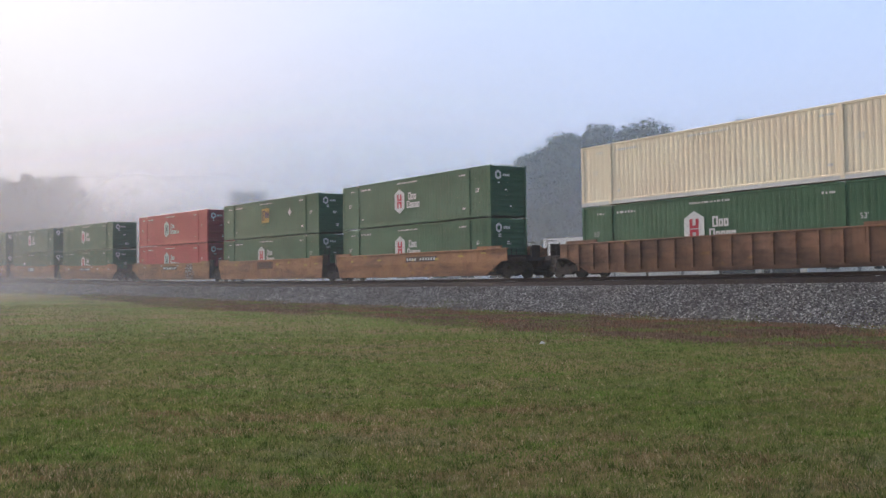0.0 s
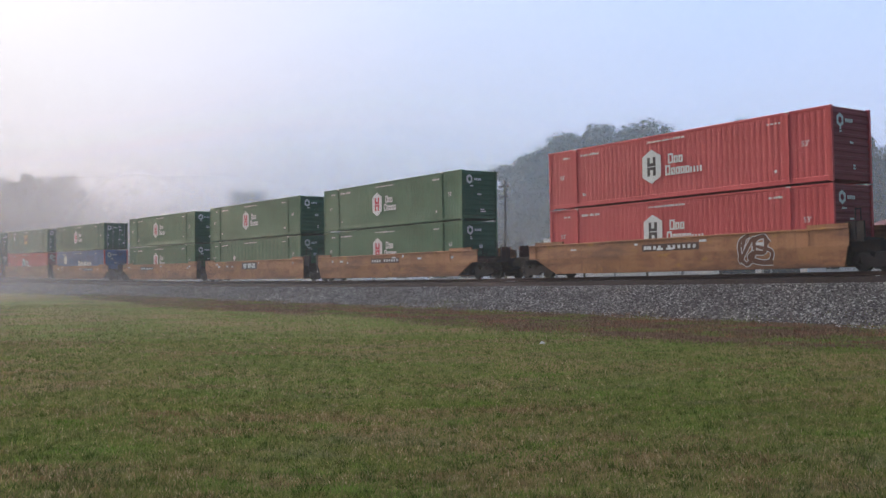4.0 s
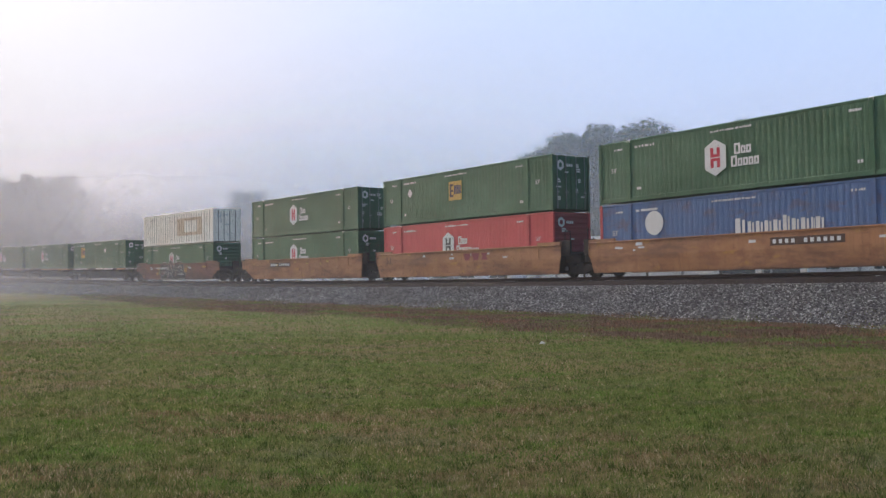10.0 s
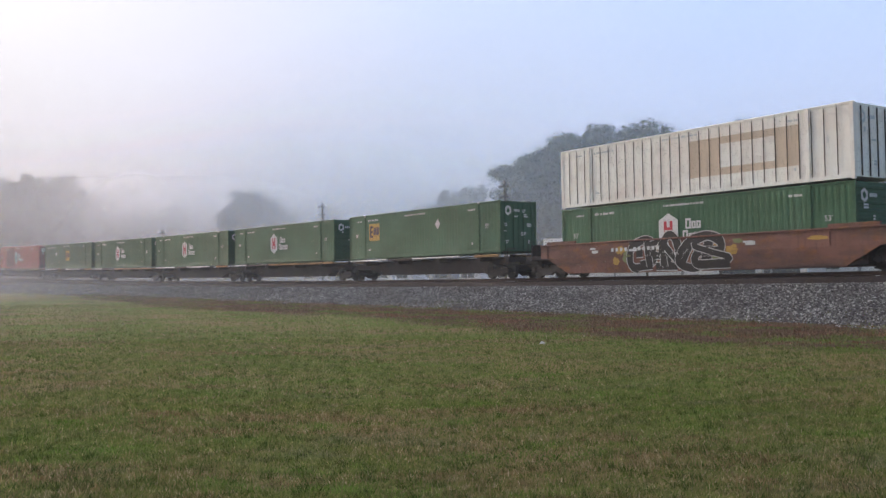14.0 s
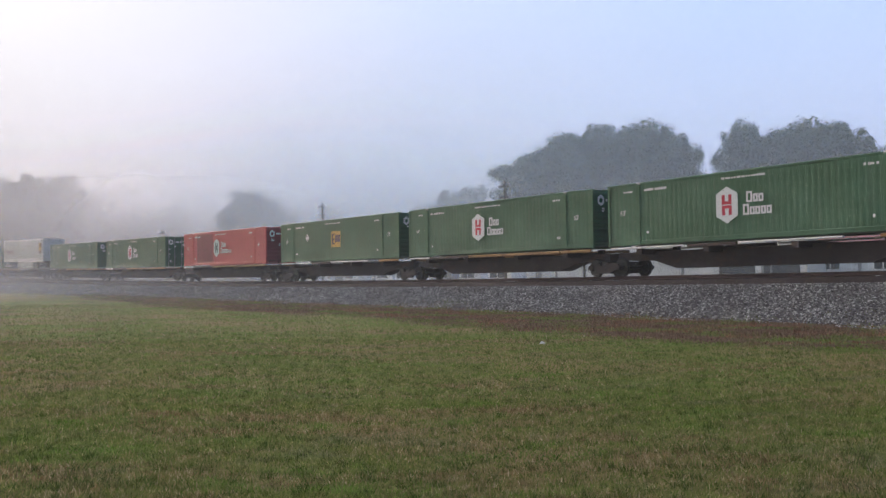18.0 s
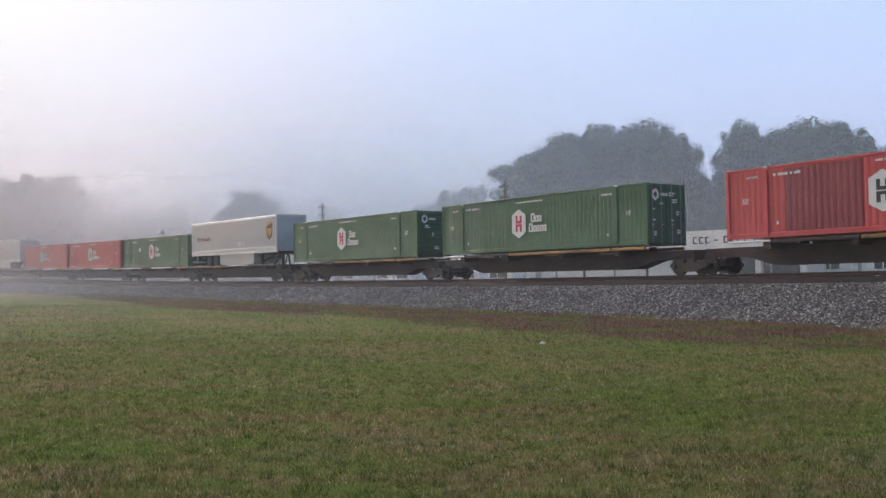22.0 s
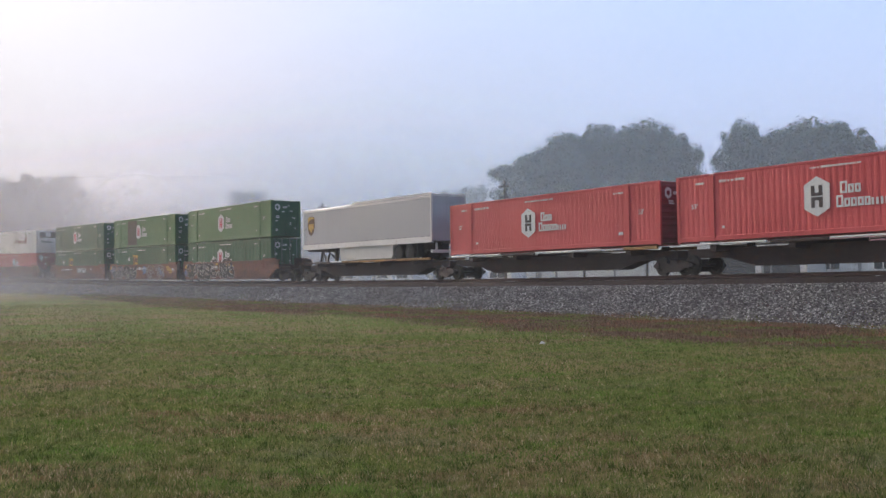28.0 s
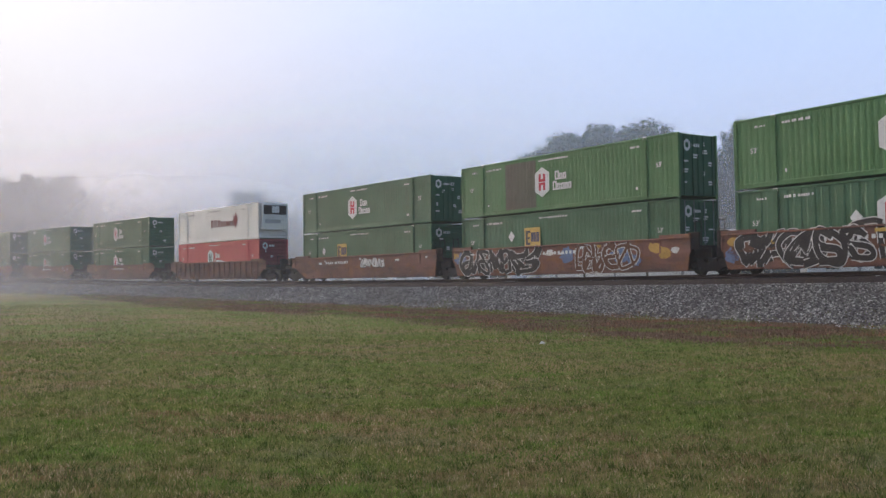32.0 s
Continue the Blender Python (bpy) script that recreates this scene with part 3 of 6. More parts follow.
STONE_BED = plain("ballast under the stones", (0.105, 0.10, 0.10), 0.95, 0, 0.5, 9.0)
track()


def scatter(name, base_v, base_f, places, turns, sizes, mat, label, category, lean=None):
    """Many small copies of one shape joined into one mesh."""
    base_v = np.array(base_v, float)
    n, k = len(places), len(base_v)
    c, s = np.cos(turns), np.sin(turns)
    v = base_v[None] * sizes[:, None, :]
    x = v[..., 0] * c[:, None] - v[..., 1] * s[:, None]
    y = v[..., 0] * s[:, None] + v[..., 1] * c[:, None]
    v = np.stack([x, y, v[..., 2]], -1) + places[:, None, :]
    if lean is not None:
        v[..., :2] += lean[:, None, :] * base_v[None, :, 2:3]
    sides = len(base_f[0])
    f = (np.array(base_f)[None] + (np.arange(n) * k)[:, None, None]).reshape(-1)
    me = bpy.data.meshes.new(name)
    me.vertices.add(n * k)
    me.vertices.foreach_set("co", v.reshape(-1).astype(np.float32))
    me.loops.add(len(f))
    me.loops.foreach_set("vertex_index", f.astype(np.int32))
    me.polygons.add(len(f) // sides)
    me.polygons.foreach_set("loop_start", np.arange(0, len(f), sides, dtype=np.int32))
    me.update()
    me.validate()
    me.materials.append(mat)
    return tagged(new(name, me), label, category, kind="stuff")


OCTA = [(1, 0, 0), (0, 1, 0), (-0.9, 0.2, 0.1), (0.1, -1, 0.1), (0.1, 0.1, 0.75), (0, 0, -0.7)]
OCTA_F = [(0, 1, 4), (1, 2, 4), (2, 3, 4), (3, 0, 4), (1, 0, 5), (2, 1, 5), (3, 2, 5), (0, 3, 5)]


def line_points(s, off):
    h = np.interp(s, LINE_S, _h)
    d = off + HALF
    return np.interp(s, LINE_S, LINE_X) + d * np.sin(h), np.interp(s, LINE_S, LINE_Y) + d * np.cos(h), np.interp(s, LINE_S, LINE_Z) + RAIL_Z


def ballast_stones():
    r = np.random.RandomState(5)
    n1, n2 = 52000, 40000
    s = np.concatenate([r.uniform(-2, 45, n1), 45 + 85 * r.rand(n2) ** 1.3])
    off = -(1.55 + 4.15 * r.rand(n1 + n2) ** 0.9)
    off -= (0.3 * np.sin(s * 0.6) + 0.2 * np.sin(s * 1.7)) * np.clip((-off - 3.2) / 2, 0, 1)
    x, y, z = line_points(s, off)
    size = np.concatenate([r.uniform(0.026, 0.056, n1), r.uniform(0.03, 0.06, n2)])
    sizes = np.stack([size * r.uniform(0.7, 1.35, n1 + n2), size, size * r.uniform(0.6, 1.1, n1 + n2)], 1)
    scatter("ballast_stones", OCTA, OCTA_F, np.stack([x, y, np.maximum(bed_z(off, z), TOE) + size * 0.3], 1), r.uniform(0, 6.28, n1 + n2), sizes, STONE, "loose grey crushed granite on the track bank", "ballast")


ballast_stones()

BLADE_V = [(-0.5, 0, 0), (0.5, 0, 0), (0.28, 0, 0.6), (-0.28, 0, 0.6), (0.0, 0, 1.0), (0.0, 0, 1.0)]


def grass():
    r = np.random.RandomState(8)

    def field(n, y0, y1, power):
        y = y0 + (y1 - y0) * r.rand(n) ** power
        x = (r.rand(n) * 2 - 1) * (0.47 * y + 0.8)
        return x, y

    for n, y0, y1, h, w, power in ((170000, 6.3, 13, 0.040, 0.0075, 1.0), (190000, 12, 26, 0.042, 0.011, 1.0), (70000, 24, 60, 0.06, 0.022, 1.0)):
        x, y = field(n, y0, y1, power)
        # keep to the lawn, on this side of the bank
        ok = ((x - X0) * math.sin(PSI) + (y - Y0) * math.cos(PSI)) < -13.2 - 0.9 * np.sin(0.3 * y) - r.exponential(0.7, n)
        x, y = x[ok], y[ok]
        n = len(x)
        clump = np.sin(x * 2.1 + 1.3 * np.sin(y * 1.7)) * np.sin(y * 2.6 + np.sin(x * 1.1)) + 0.5 * np.sin(x * 6.3 + y * 4.1)
        tall = h * (0.85 + 0.14 * clump.clip(-1, 1.4)) * r.uniform(0.4, 1.75, n)
        tall = tall.clip(0.015, 0.16)
        sizes = np.stack([w * r.uniform(0.6, 1.4, n), np.full(n, 1.0), tall], 1)
        lean = r.normal(0, 0.45, (n, 2)) * tall[:, None]
        scatter("lawn_grass", BLADE_V[:5], [(0, 1, 2), (0, 2, 3), (3, 2, 4)], np.stack([x, y, swell(x, y) - 0.008], 1), r.uniform(0, 6.28, n), sizes, BLADE, "short patchy green and straw-coloured lawn grass", "grass", lean)
    # taller dark tufts
    m = 3200
    cx, cy = field(m, 6.5, 30, 1.3)
    ok = ((cx - X0) * math.sin(PSI) + (cy - Y0) * math.cos(PSI)) < -14.5
    cx, cy = np.repeat(cx[ok], 16), np.repeat(cy[ok], 16)
    n = len(cx)
    x, y = cx + r.normal(0, 0.035, n), cy + r.normal(0, 0.035, n)
    tall = r.uniform(0.03, 0.085, n)
    scatter("grass_tufts", BLADE_V[:5], [(0, 1, 2), (0, 2, 3), (3, 2, 4)], np.stack([x, y, swell(x, y) - 0.008], 1), r.uniform(0, 6.28, n), np.stack([r.uniform(0.005, 0.010, n), np.full(n, 1.0), tall], 1), TUFT, "taller dark green tufts in the lawn", "grass", r.normal(0, 0.6, (n, 2)) * tall[:, None])
    # weeds of the verge
    n = 120000
    s = -6 + 95 * r.rand(n) ** 1.15
    edge = verge_width(s) + r.normal(0, 0.5, n)
    off = -(4.75 + (edge - 4.75) * r.rand(n))
    off += 0.9 * np.clip(np.sin(s * 0.37) * np.sin(s * 0.11 + 1), 0, 1) * (off > -6.5)
    x, y, z = line_points(s, off)
    foot = ground_z(off, s, x, y)
    tall = r.uniform(0.03, 0.17, n) * (0.6 + 0.5 * np.abs(np.sin(s * 0.5) * np.sin(off * 0.9 + s * 0.2)))
    sizes = np.stack([r.uniform(0.012, 0.03, n), np.full(n, 1.0), tall], 1)
    scatter("verge_weeds", BLADE_V[:5], [(0, 1, 2), (0, 2, 3), (3, 2, 4)], np.stack([x, y, np.maximum(foot, bed_z(off, z)) - 0.02], 1), r.uniform(0, 6.28, n), sizes, WEED, "brown and green weeds at the foot of the bank", "weeds", r.normal(0, 0.5, (n, 2)) * tall[:, None])


grass()


# ---- behind the track ----
def ground_at(az, depth):
    """A ground place at az (x over depth) and depth."""
    return az * depth, depth


def leaf_cloud(seed, clumps, count, size):
    """Leaf sprays in domed clumps, each spray facing out of its clump."""
    r = np.random.RandomState(seed)
    clumps = np.array(clumps)
    pick = r.choice(len(clumps), count, p=clumps[:, 3] ** 2 / (clumps[:, 3] ** 2).sum())
    d = r.normal(size=(count, 3))
    d[:, 2] = np.abs(d[:, 2]) * np.where(r.rand(count) < 0.75, 1, -0.7)
    d /= np.linalg.norm(d, axis=1)[:, None]
    q = clumps[pick, :3] + d * np.array([1, 1, 0.78]) * (clumps[pick, 3] * (0.3 + 0.72 * r.rand(count) ** 0.5) * np.minimum(1.5, 1 + 0.16 * r.exponential(1.0, count)))[:, None]
    nrm = d + np.array([0, 0, 0.35]) + r.normal(size=(count, 3)) * 0.38
    nrm /= np.linalg.norm(nrm, axis=1)[:, None]
    a = np.cross(nrm, r.normal(size=(count, 3)))
    a /= np.linalg.norm(a, axis=1)[:, None]
    b = np.cross(nrm, a)
    w = (size * r.uniform(0.5, 1.5, count))[:, None]
    v = np.stack([q + a * w, q + b * w * 0.6, q - a * w * 0.8, q - b * w * 0.55 + a * w * 0.2], 1).reshape(-1, 3)
    out = Build()
    out.v = v.tolist()
    out.f = np.arange(4 * count).reshape(-1, 4).tolist()
    return out


def tree(seed, height, spread, leaves=34000, size=0.19, low=0.16):
    """One broadleaf tree at the origin: trunk, forking limbs, and a crown of leaf clumps."""
    rnd = random.Random(seed)
    t = thing("tree", "leafy broadleaf tree standing grey in the mist", "tree", "trees beyond the track")
    wood = Build()
    wood.rod((0, 0, -0.3), (0.1, 0, height * 0.35), height * 0.028, height * 0.02, 9)
    wood.rod((0.1, 0, height * 0.35), (0.2, 0.1, height * 0.75), height * 0.02, height * 0.008, 7)
    clumps = []
    for i in range(16):
        u = (i + 0.5) / 16
        ang = i * 2.4 + rnd.uniform(-0.6, 0.6)
        z = height * (low + 0.12 + (0.72 - low) * u)
        reach = spread * (0.95 * math.sin(math.pi * (0.24 + 0.54 * u))) * rnd.uniform(0.68, 1.0)
        tip = Vector((reach * math.cos(ang), reach * math.sin(ang), z))
        root = Vector((0.1, 0, height * (0.22 + 0.42 * u)))
        wood.rod(root, root.lerp(tip, 0.92), height * 0.010, height * 0.003, 5)
        for k in range(7):
            f = rnd.uniform(0.4, 1.0)
            side = Vector((rnd.gauss(0, 1), rnd.gauss(0, 1), rnd.gauss(0.25, 0.6))) * spread * 0.14
            c = root.lerp(tip, f) + side
            if k % 3 == 0:
                wood.rod(root.lerp(tip, f * 0.8), c, height * 0.004, height * 0.0015, 4)
            clumps.append((c.x, c.y, c.z, spread * rnd.uniform(0.14, 0.27)))
    for k in range(12):
        clumps.append((rnd.gauss(0, 0.26) * spread, rnd.gauss(0, 0.26) * spread, height * rnd.uniform(0.76, 0.92), spread * rnd.uniform(0.14, 0.24)))
    part("trunk", wood, BARK, t)
    part("crown", leaf_cloud(seed, clumps, leaves, size), LEAF, t)
    return t


def trees():
    kinds = [tree(1, 17, 7.0), tree(2, 15, 6.2), tree(3, 18, 6.0, low=0.26), tree(4, 12, 5.6)]
    # direction (x over depth), depth, top, kind, girth
    low_row = [(0.004, 150, 14.2, 3, 0.62), (0.028, 148, 14.8, 1, 0.7), (-0.016, 152, 12.4, 3, 0.5)]
    wood = [(0.083, 118, 12.6, 3, 0.75), (0.097, 116, 15.8, 1, 0.85), (0.117, 113, 17.0, 0, 0.75), (0.142, 118, 18.2, 1, 0.8), (0.166, 112, 18.6, 2, 0.8), (0.197, 113, 19.1, 0, 0.8), (0.218, 118, 18.0, 2, 0.62),
            (0.239, 111, 17.4, 1, 0.5), (0.270, 116, 12.6, 3, 0.45), (0.303, 111, 18.2, 2, 0.5), (0.314, 113, 19.0, 0, 0.5), (0.338, 115, 17.8, 1, 0.75), (0.366, 112, 19.0, 0, 0.8), (0.396, 113, 18.6, 2, 0.8),
            (0.424, 116, 17.8, 1, 0.75), (0.447, 114, 15.2, 3, 0.6), (0.49, 112, 15.5, 0, 0.8)]
    field = [(-0.201, 163, 15.6, 0, 0.8), (-0.186, 164, 16.0, 2, 0.85), (-0.166, 167, 13.2, 1, 0.75), (-0.214, 168, 12.3, 3, 0.6), (-0.114, 208, 16.4, 2, 0.8),
            (-0.44, 214, 23.2, 0, 0.8), (-0.418, 212, 24.0, 2, 0.85), (-0.390, 214, 24.0, 0, 0.8), (-0.368, 216, 21.6, 1, 0.6), (-0.354, 218, 17.0, 3, 0.5),
            (-0.322, 199, 15.0, 1, 0.55), (-0.298, 200, 14.4, 3, 0.5), (-0.268, 200, 15.0, 0, 0.5), (-0.475, 214, 22.5, 1, 0.8)]
    rnd = random.Random(9)
    used = set()
    tops = [sorted(v.co.z for c in k.children for v in c.data.vertices)[-700] for k in kinds]   # the solid top of each crown
    for az, d, top, i, girth in low_row + wood + field:
        x, y = ground_at(az, d)
        m = pose(x, y, 0, 0, 0, rnd.uniform(0, 360))
        if i not in used:
            used.add(i)
            ob = kinds[i]
            ob.matrix_basis = m
        else:
            ob = copy_thing(kinds[i], m)
        k = 0.97 * top / tops[i]
        ob.scale = (k * girth * rnd.uniform(0.92, 1.08), k * girth * rnd.uniform(0.92, 1.08), k)


trees()


def utility_pole(az, depth, top, arms=1, reach=0.6, girth=1.0):
    t = thing("utility_pole", "weathered timber utility pole with a crossarm", "pole", "poles along the road", pose(az * depth, depth, 0, 0, 0, -34))
    part("pole", Build().rod((0, 0, -0.5), (0, 0, top), 0.15 * girth, 0.10 * girth, 10), POLE_WOOD, t)
    for i in range(arms):
        z = top - 0.5 - 0.9 * i
        part("crossarm", Build().box(-reach, reach, -0.16, -0.06, z - 0.06, z + 0.06), POLE_WOOD, t)
        for x in (-0.9 * reach, -0.45 * reach, 0.45 * reach, 0.9 * reach):
            part("insulator", Build().rod((x, -0.11, z + 0.06), (x, -0.11, z + 0.24), 0.05, 0.03, 6), WHITE, t)
    return t


utility_pole(-0.2848, 122, 7.5, girth=0.6)
p = utility_pole(-0.1223, 112, 9.9, 2)
part("transformer", Build().rod((0.35, -0.2, 7.1), (0.35, -0.2, 8.0), 0.24, 0.24, 12), GREY_STEEL, p, "grey transformer can")
utility_pole(0.0635, 82, 9.4, 2, 0.5)


def beyond(u, off, z=0.0):
    """A place u metres up the line and off metres beyond the track."""
    h = PSI
    return Vector((X0 - u * math.cos(h) + off * math.sin(h), Y0 + u * math.sin(h) + off * math.cos(h), z))


TURN = -math.degrees(PSI)


def shop():
    """The long white shop front beyond the track."""
    t = thing("shop_building", "long low white shop building with a flat sign fascia", "building", m=Matrix.Translation(beyond(55.5, 26.3)) @ pose(0, 0, 0, 0, 0, TURN))
    long = 27.0
    part("wall", Build().box(0, long, 0.0, 14, -0.4, 3.3), WALL_WHITE, t)
    part("roof", Build().box(-0.4, long + 0.4, -0.6, 14.4, 3.3, 3.5), WALL_WHITE, t)
    part("sign_fascia", Build().box(-0.5, long + 0.5, -0.75, -0.62, 3.2, 4.8), WHITE, t, "white sign board with dark letter shapes")
    for i in range(7):
        x = 0.6 + 3.8 * i
        if i in (5, 6):
            w = part("shop_window", Build().box(x, x + 3.0, -0.06, 0.02, 1.5, 2.7), GLASS_DARK, t)
        else:
            w = part("roller_door", Build().box(x, x + 3.4, -0.06, 0.02, -0.2, 2.9), WHITE, t)
        part("frame_post", Build().box(x - 0.2, x, -0.14, 0.02, -0.2, 3.0), BLACK_STEEL if i % 2 else GREY_STEEL, w)
    x = 17.4
    for word in (3, 1, 4, 4):
        for i in range(word):
            if word == 1:
                part("letter_shape", Build().box(x, x + 0.3, -0.79, -0.75, 3.98, 4.08), MARK_DARK, t)
            else:
                part("letter_shape", Build().box(x, x + 0.38, -0.79, -0.75, 3.78, 3.88).box(x, x + 0.11, -0.79, -0.75, 3.88, 4.32).box(x, x + 0.38, -0.79, -0.75, 4.22, 4.32), MARK_DARK, t)
            x += 0.62
        x += 0.25


def hip_roof_house():
    t = thing("roadside_building", "low white building with a maroon hipped roof", "building", m=Matrix.Translation(beyond(30.4, 28.0)) @ pose(0, 0, 0, 0, 0, TURN))
    part("wall", Build().box(0.5, 21.5, 0.5, 12, -0.4, 3.5), WALL_WHITE, t)
    part("roof", Build().add([(0, 0, 3.5), (22, 0, 3.5), (22, 12.5, 3.5), (0, 12.5, 3.5), (3.2, 5.5, 5.3), (18.8, 5.5, 5.3), (0, 0, 3.32), (22, 0, 3.32), (22, 12.5, 3.32), (0, 12.5, 3.32)],
                             [(0, 1, 5, 4), (1, 2, 5), (2, 3, 4, 5), (3, 0, 4), (6, 7, 1, 0), (7, 8, 2, 1), (8, 9, 3, 2), (9, 6, 0, 3), (9, 8, 7, 6)]), BRICK_RED, t, "maroon hipped roof")
    for i in range(5):
        x = 1.6 + 4.0 * i
        arch = [(x, 1.75), (x + 1.3, 1.75), (x + 1.3, 2.5)] + [(x + 0.65 + 0.65 * math.cos(k * math.pi / 8), 2.5 + 0.55 * math.sin(k * math.pi / 8)) for k in range(1, 8)] + [(x, 2.5)]
        w = part("arched_window", Build().plate(arch, 0.44, 0.52), GLASS_DARK, t)
        part("frame_post", Build().box(x + 0.61, x + 0.69, 0.40, 0.44, 1.75, 3.05), WHITE, w)
        part("wall_post", Build().box(x - 1.2, x - 1.0, 0.42, 0.52, -0.3, 3.4), GREY_STEEL, t)
    sign = thing("road_sign", "grey rectangular sign on a post beside the road", "sign", m=Matrix.Translation(beyond(30.2, 24.6)) @ pose(0, 0, 0, 0, 0, TURN))
    part("post", Build().rod((0, 0, -0.3), (0, 0, 3.4), 0.06), GREY_STEEL, sign)
    part("panel", Build().box(-0.45, 0.45, -0.05, 0.05, 3.3, 5.3, c=0.02), GREY_STEEL, sign)


def parked_van(u, off, paint, colour):
    t = thing("parked_van", f"{colour} van parked beside the shop", "van", "parked vans", Matrix.Translation(beyond(u, off)) @ pose(0, 0, 0, 0, 0, TURN))
    part("body", Build().plate([(-2.3, 0.4), (2.2, 0.4), (2.3, 0.9), (1.5, 1.1), (1.0, 1.8), (0.6, 1.92), (-2.1, 1.92), (-2.3, 1.7)], -0.9, 0.9), paint, t)
    for x0, x1 in ((-2.0, -0.9), (-0.8, 0.2)):
        part("window", Build().box(x0, x1, -0.915, -0.9, 1.25, 1.75), GLASS_DARK, t)
    for x in (-1.4, 1.4):
        for y in (-0.82, 0.82):
            part("wheel", Build().turned([(0.1, -0.1), (0.33, -0.1), (0.34, 0.1), (0.1, 0.1)], y, 14, x, 0.34), TYRE, t)


shop()
hip_roof_house()
for u, off, c in ((59, 24, "white"), (64.5, 24.5, "white"), (70, 25, "grey"), (76, 24, "white"), (82, 25, "white"), (88, 24, "white"), (94, 26, "grey"), (101, 25, "white")):
    parked_van(u, off, WHITE if c == "white" else GREY_STEEL, c)
litter = part("paper_litter", Build().add([(0, 0, 0), (0.13, 0.02, 0.01), (0.16, 0.1, 0.0), (0.05, 0.13, 0.0), (0.06, 0.05, 0.07), (0.11, 0.07, 0.05)], [(0, 1, 4), (1, 5, 4), (1, 2, 5), (2, 3, 5), (3, 4, 5), (3, 0, 4)]), MARK_WHITE)
litter.location = (2.23, 23.1, 0.03)
tagged(litter, "crumpled scrap of white paper on the lawn", "litter")
# ---- the train ----
LEN, WID, HIGH = 16.15, 2.59, 2.896


def corrugated_side(b, y, out, z0, z1, pitch=0.28, depth=0.008, x0=-8.0, x1=8.0):
    """A ribbed sheet standing at y, its ribs pushed out towards out (-1 or 1)."""
    pts, x = [], x0
    while x < x1 - 0.01:
        e = min(x1, x + pitch)
        w = e - x
        pts += [(x, 0.0), (x + w * 0.30, 0.0), (x + w * 0.42, depth), (x + w * 0.88, depth)]
        x = e
    pts.append((x1, 0.0))
    k = len(b.v)
    for px, d in pts:
        b.v += [(px, y + out * (d - depth), z0), (px, y + out * (d - depth), z1)]
    for i in range(len(pts) - 1):
        q = (k + 2 * i, k + 2 * i + 2, k + 2 * i + 3, k + 2 * i + 1)
        b.f.append(q if out < 0 else q[::-1])


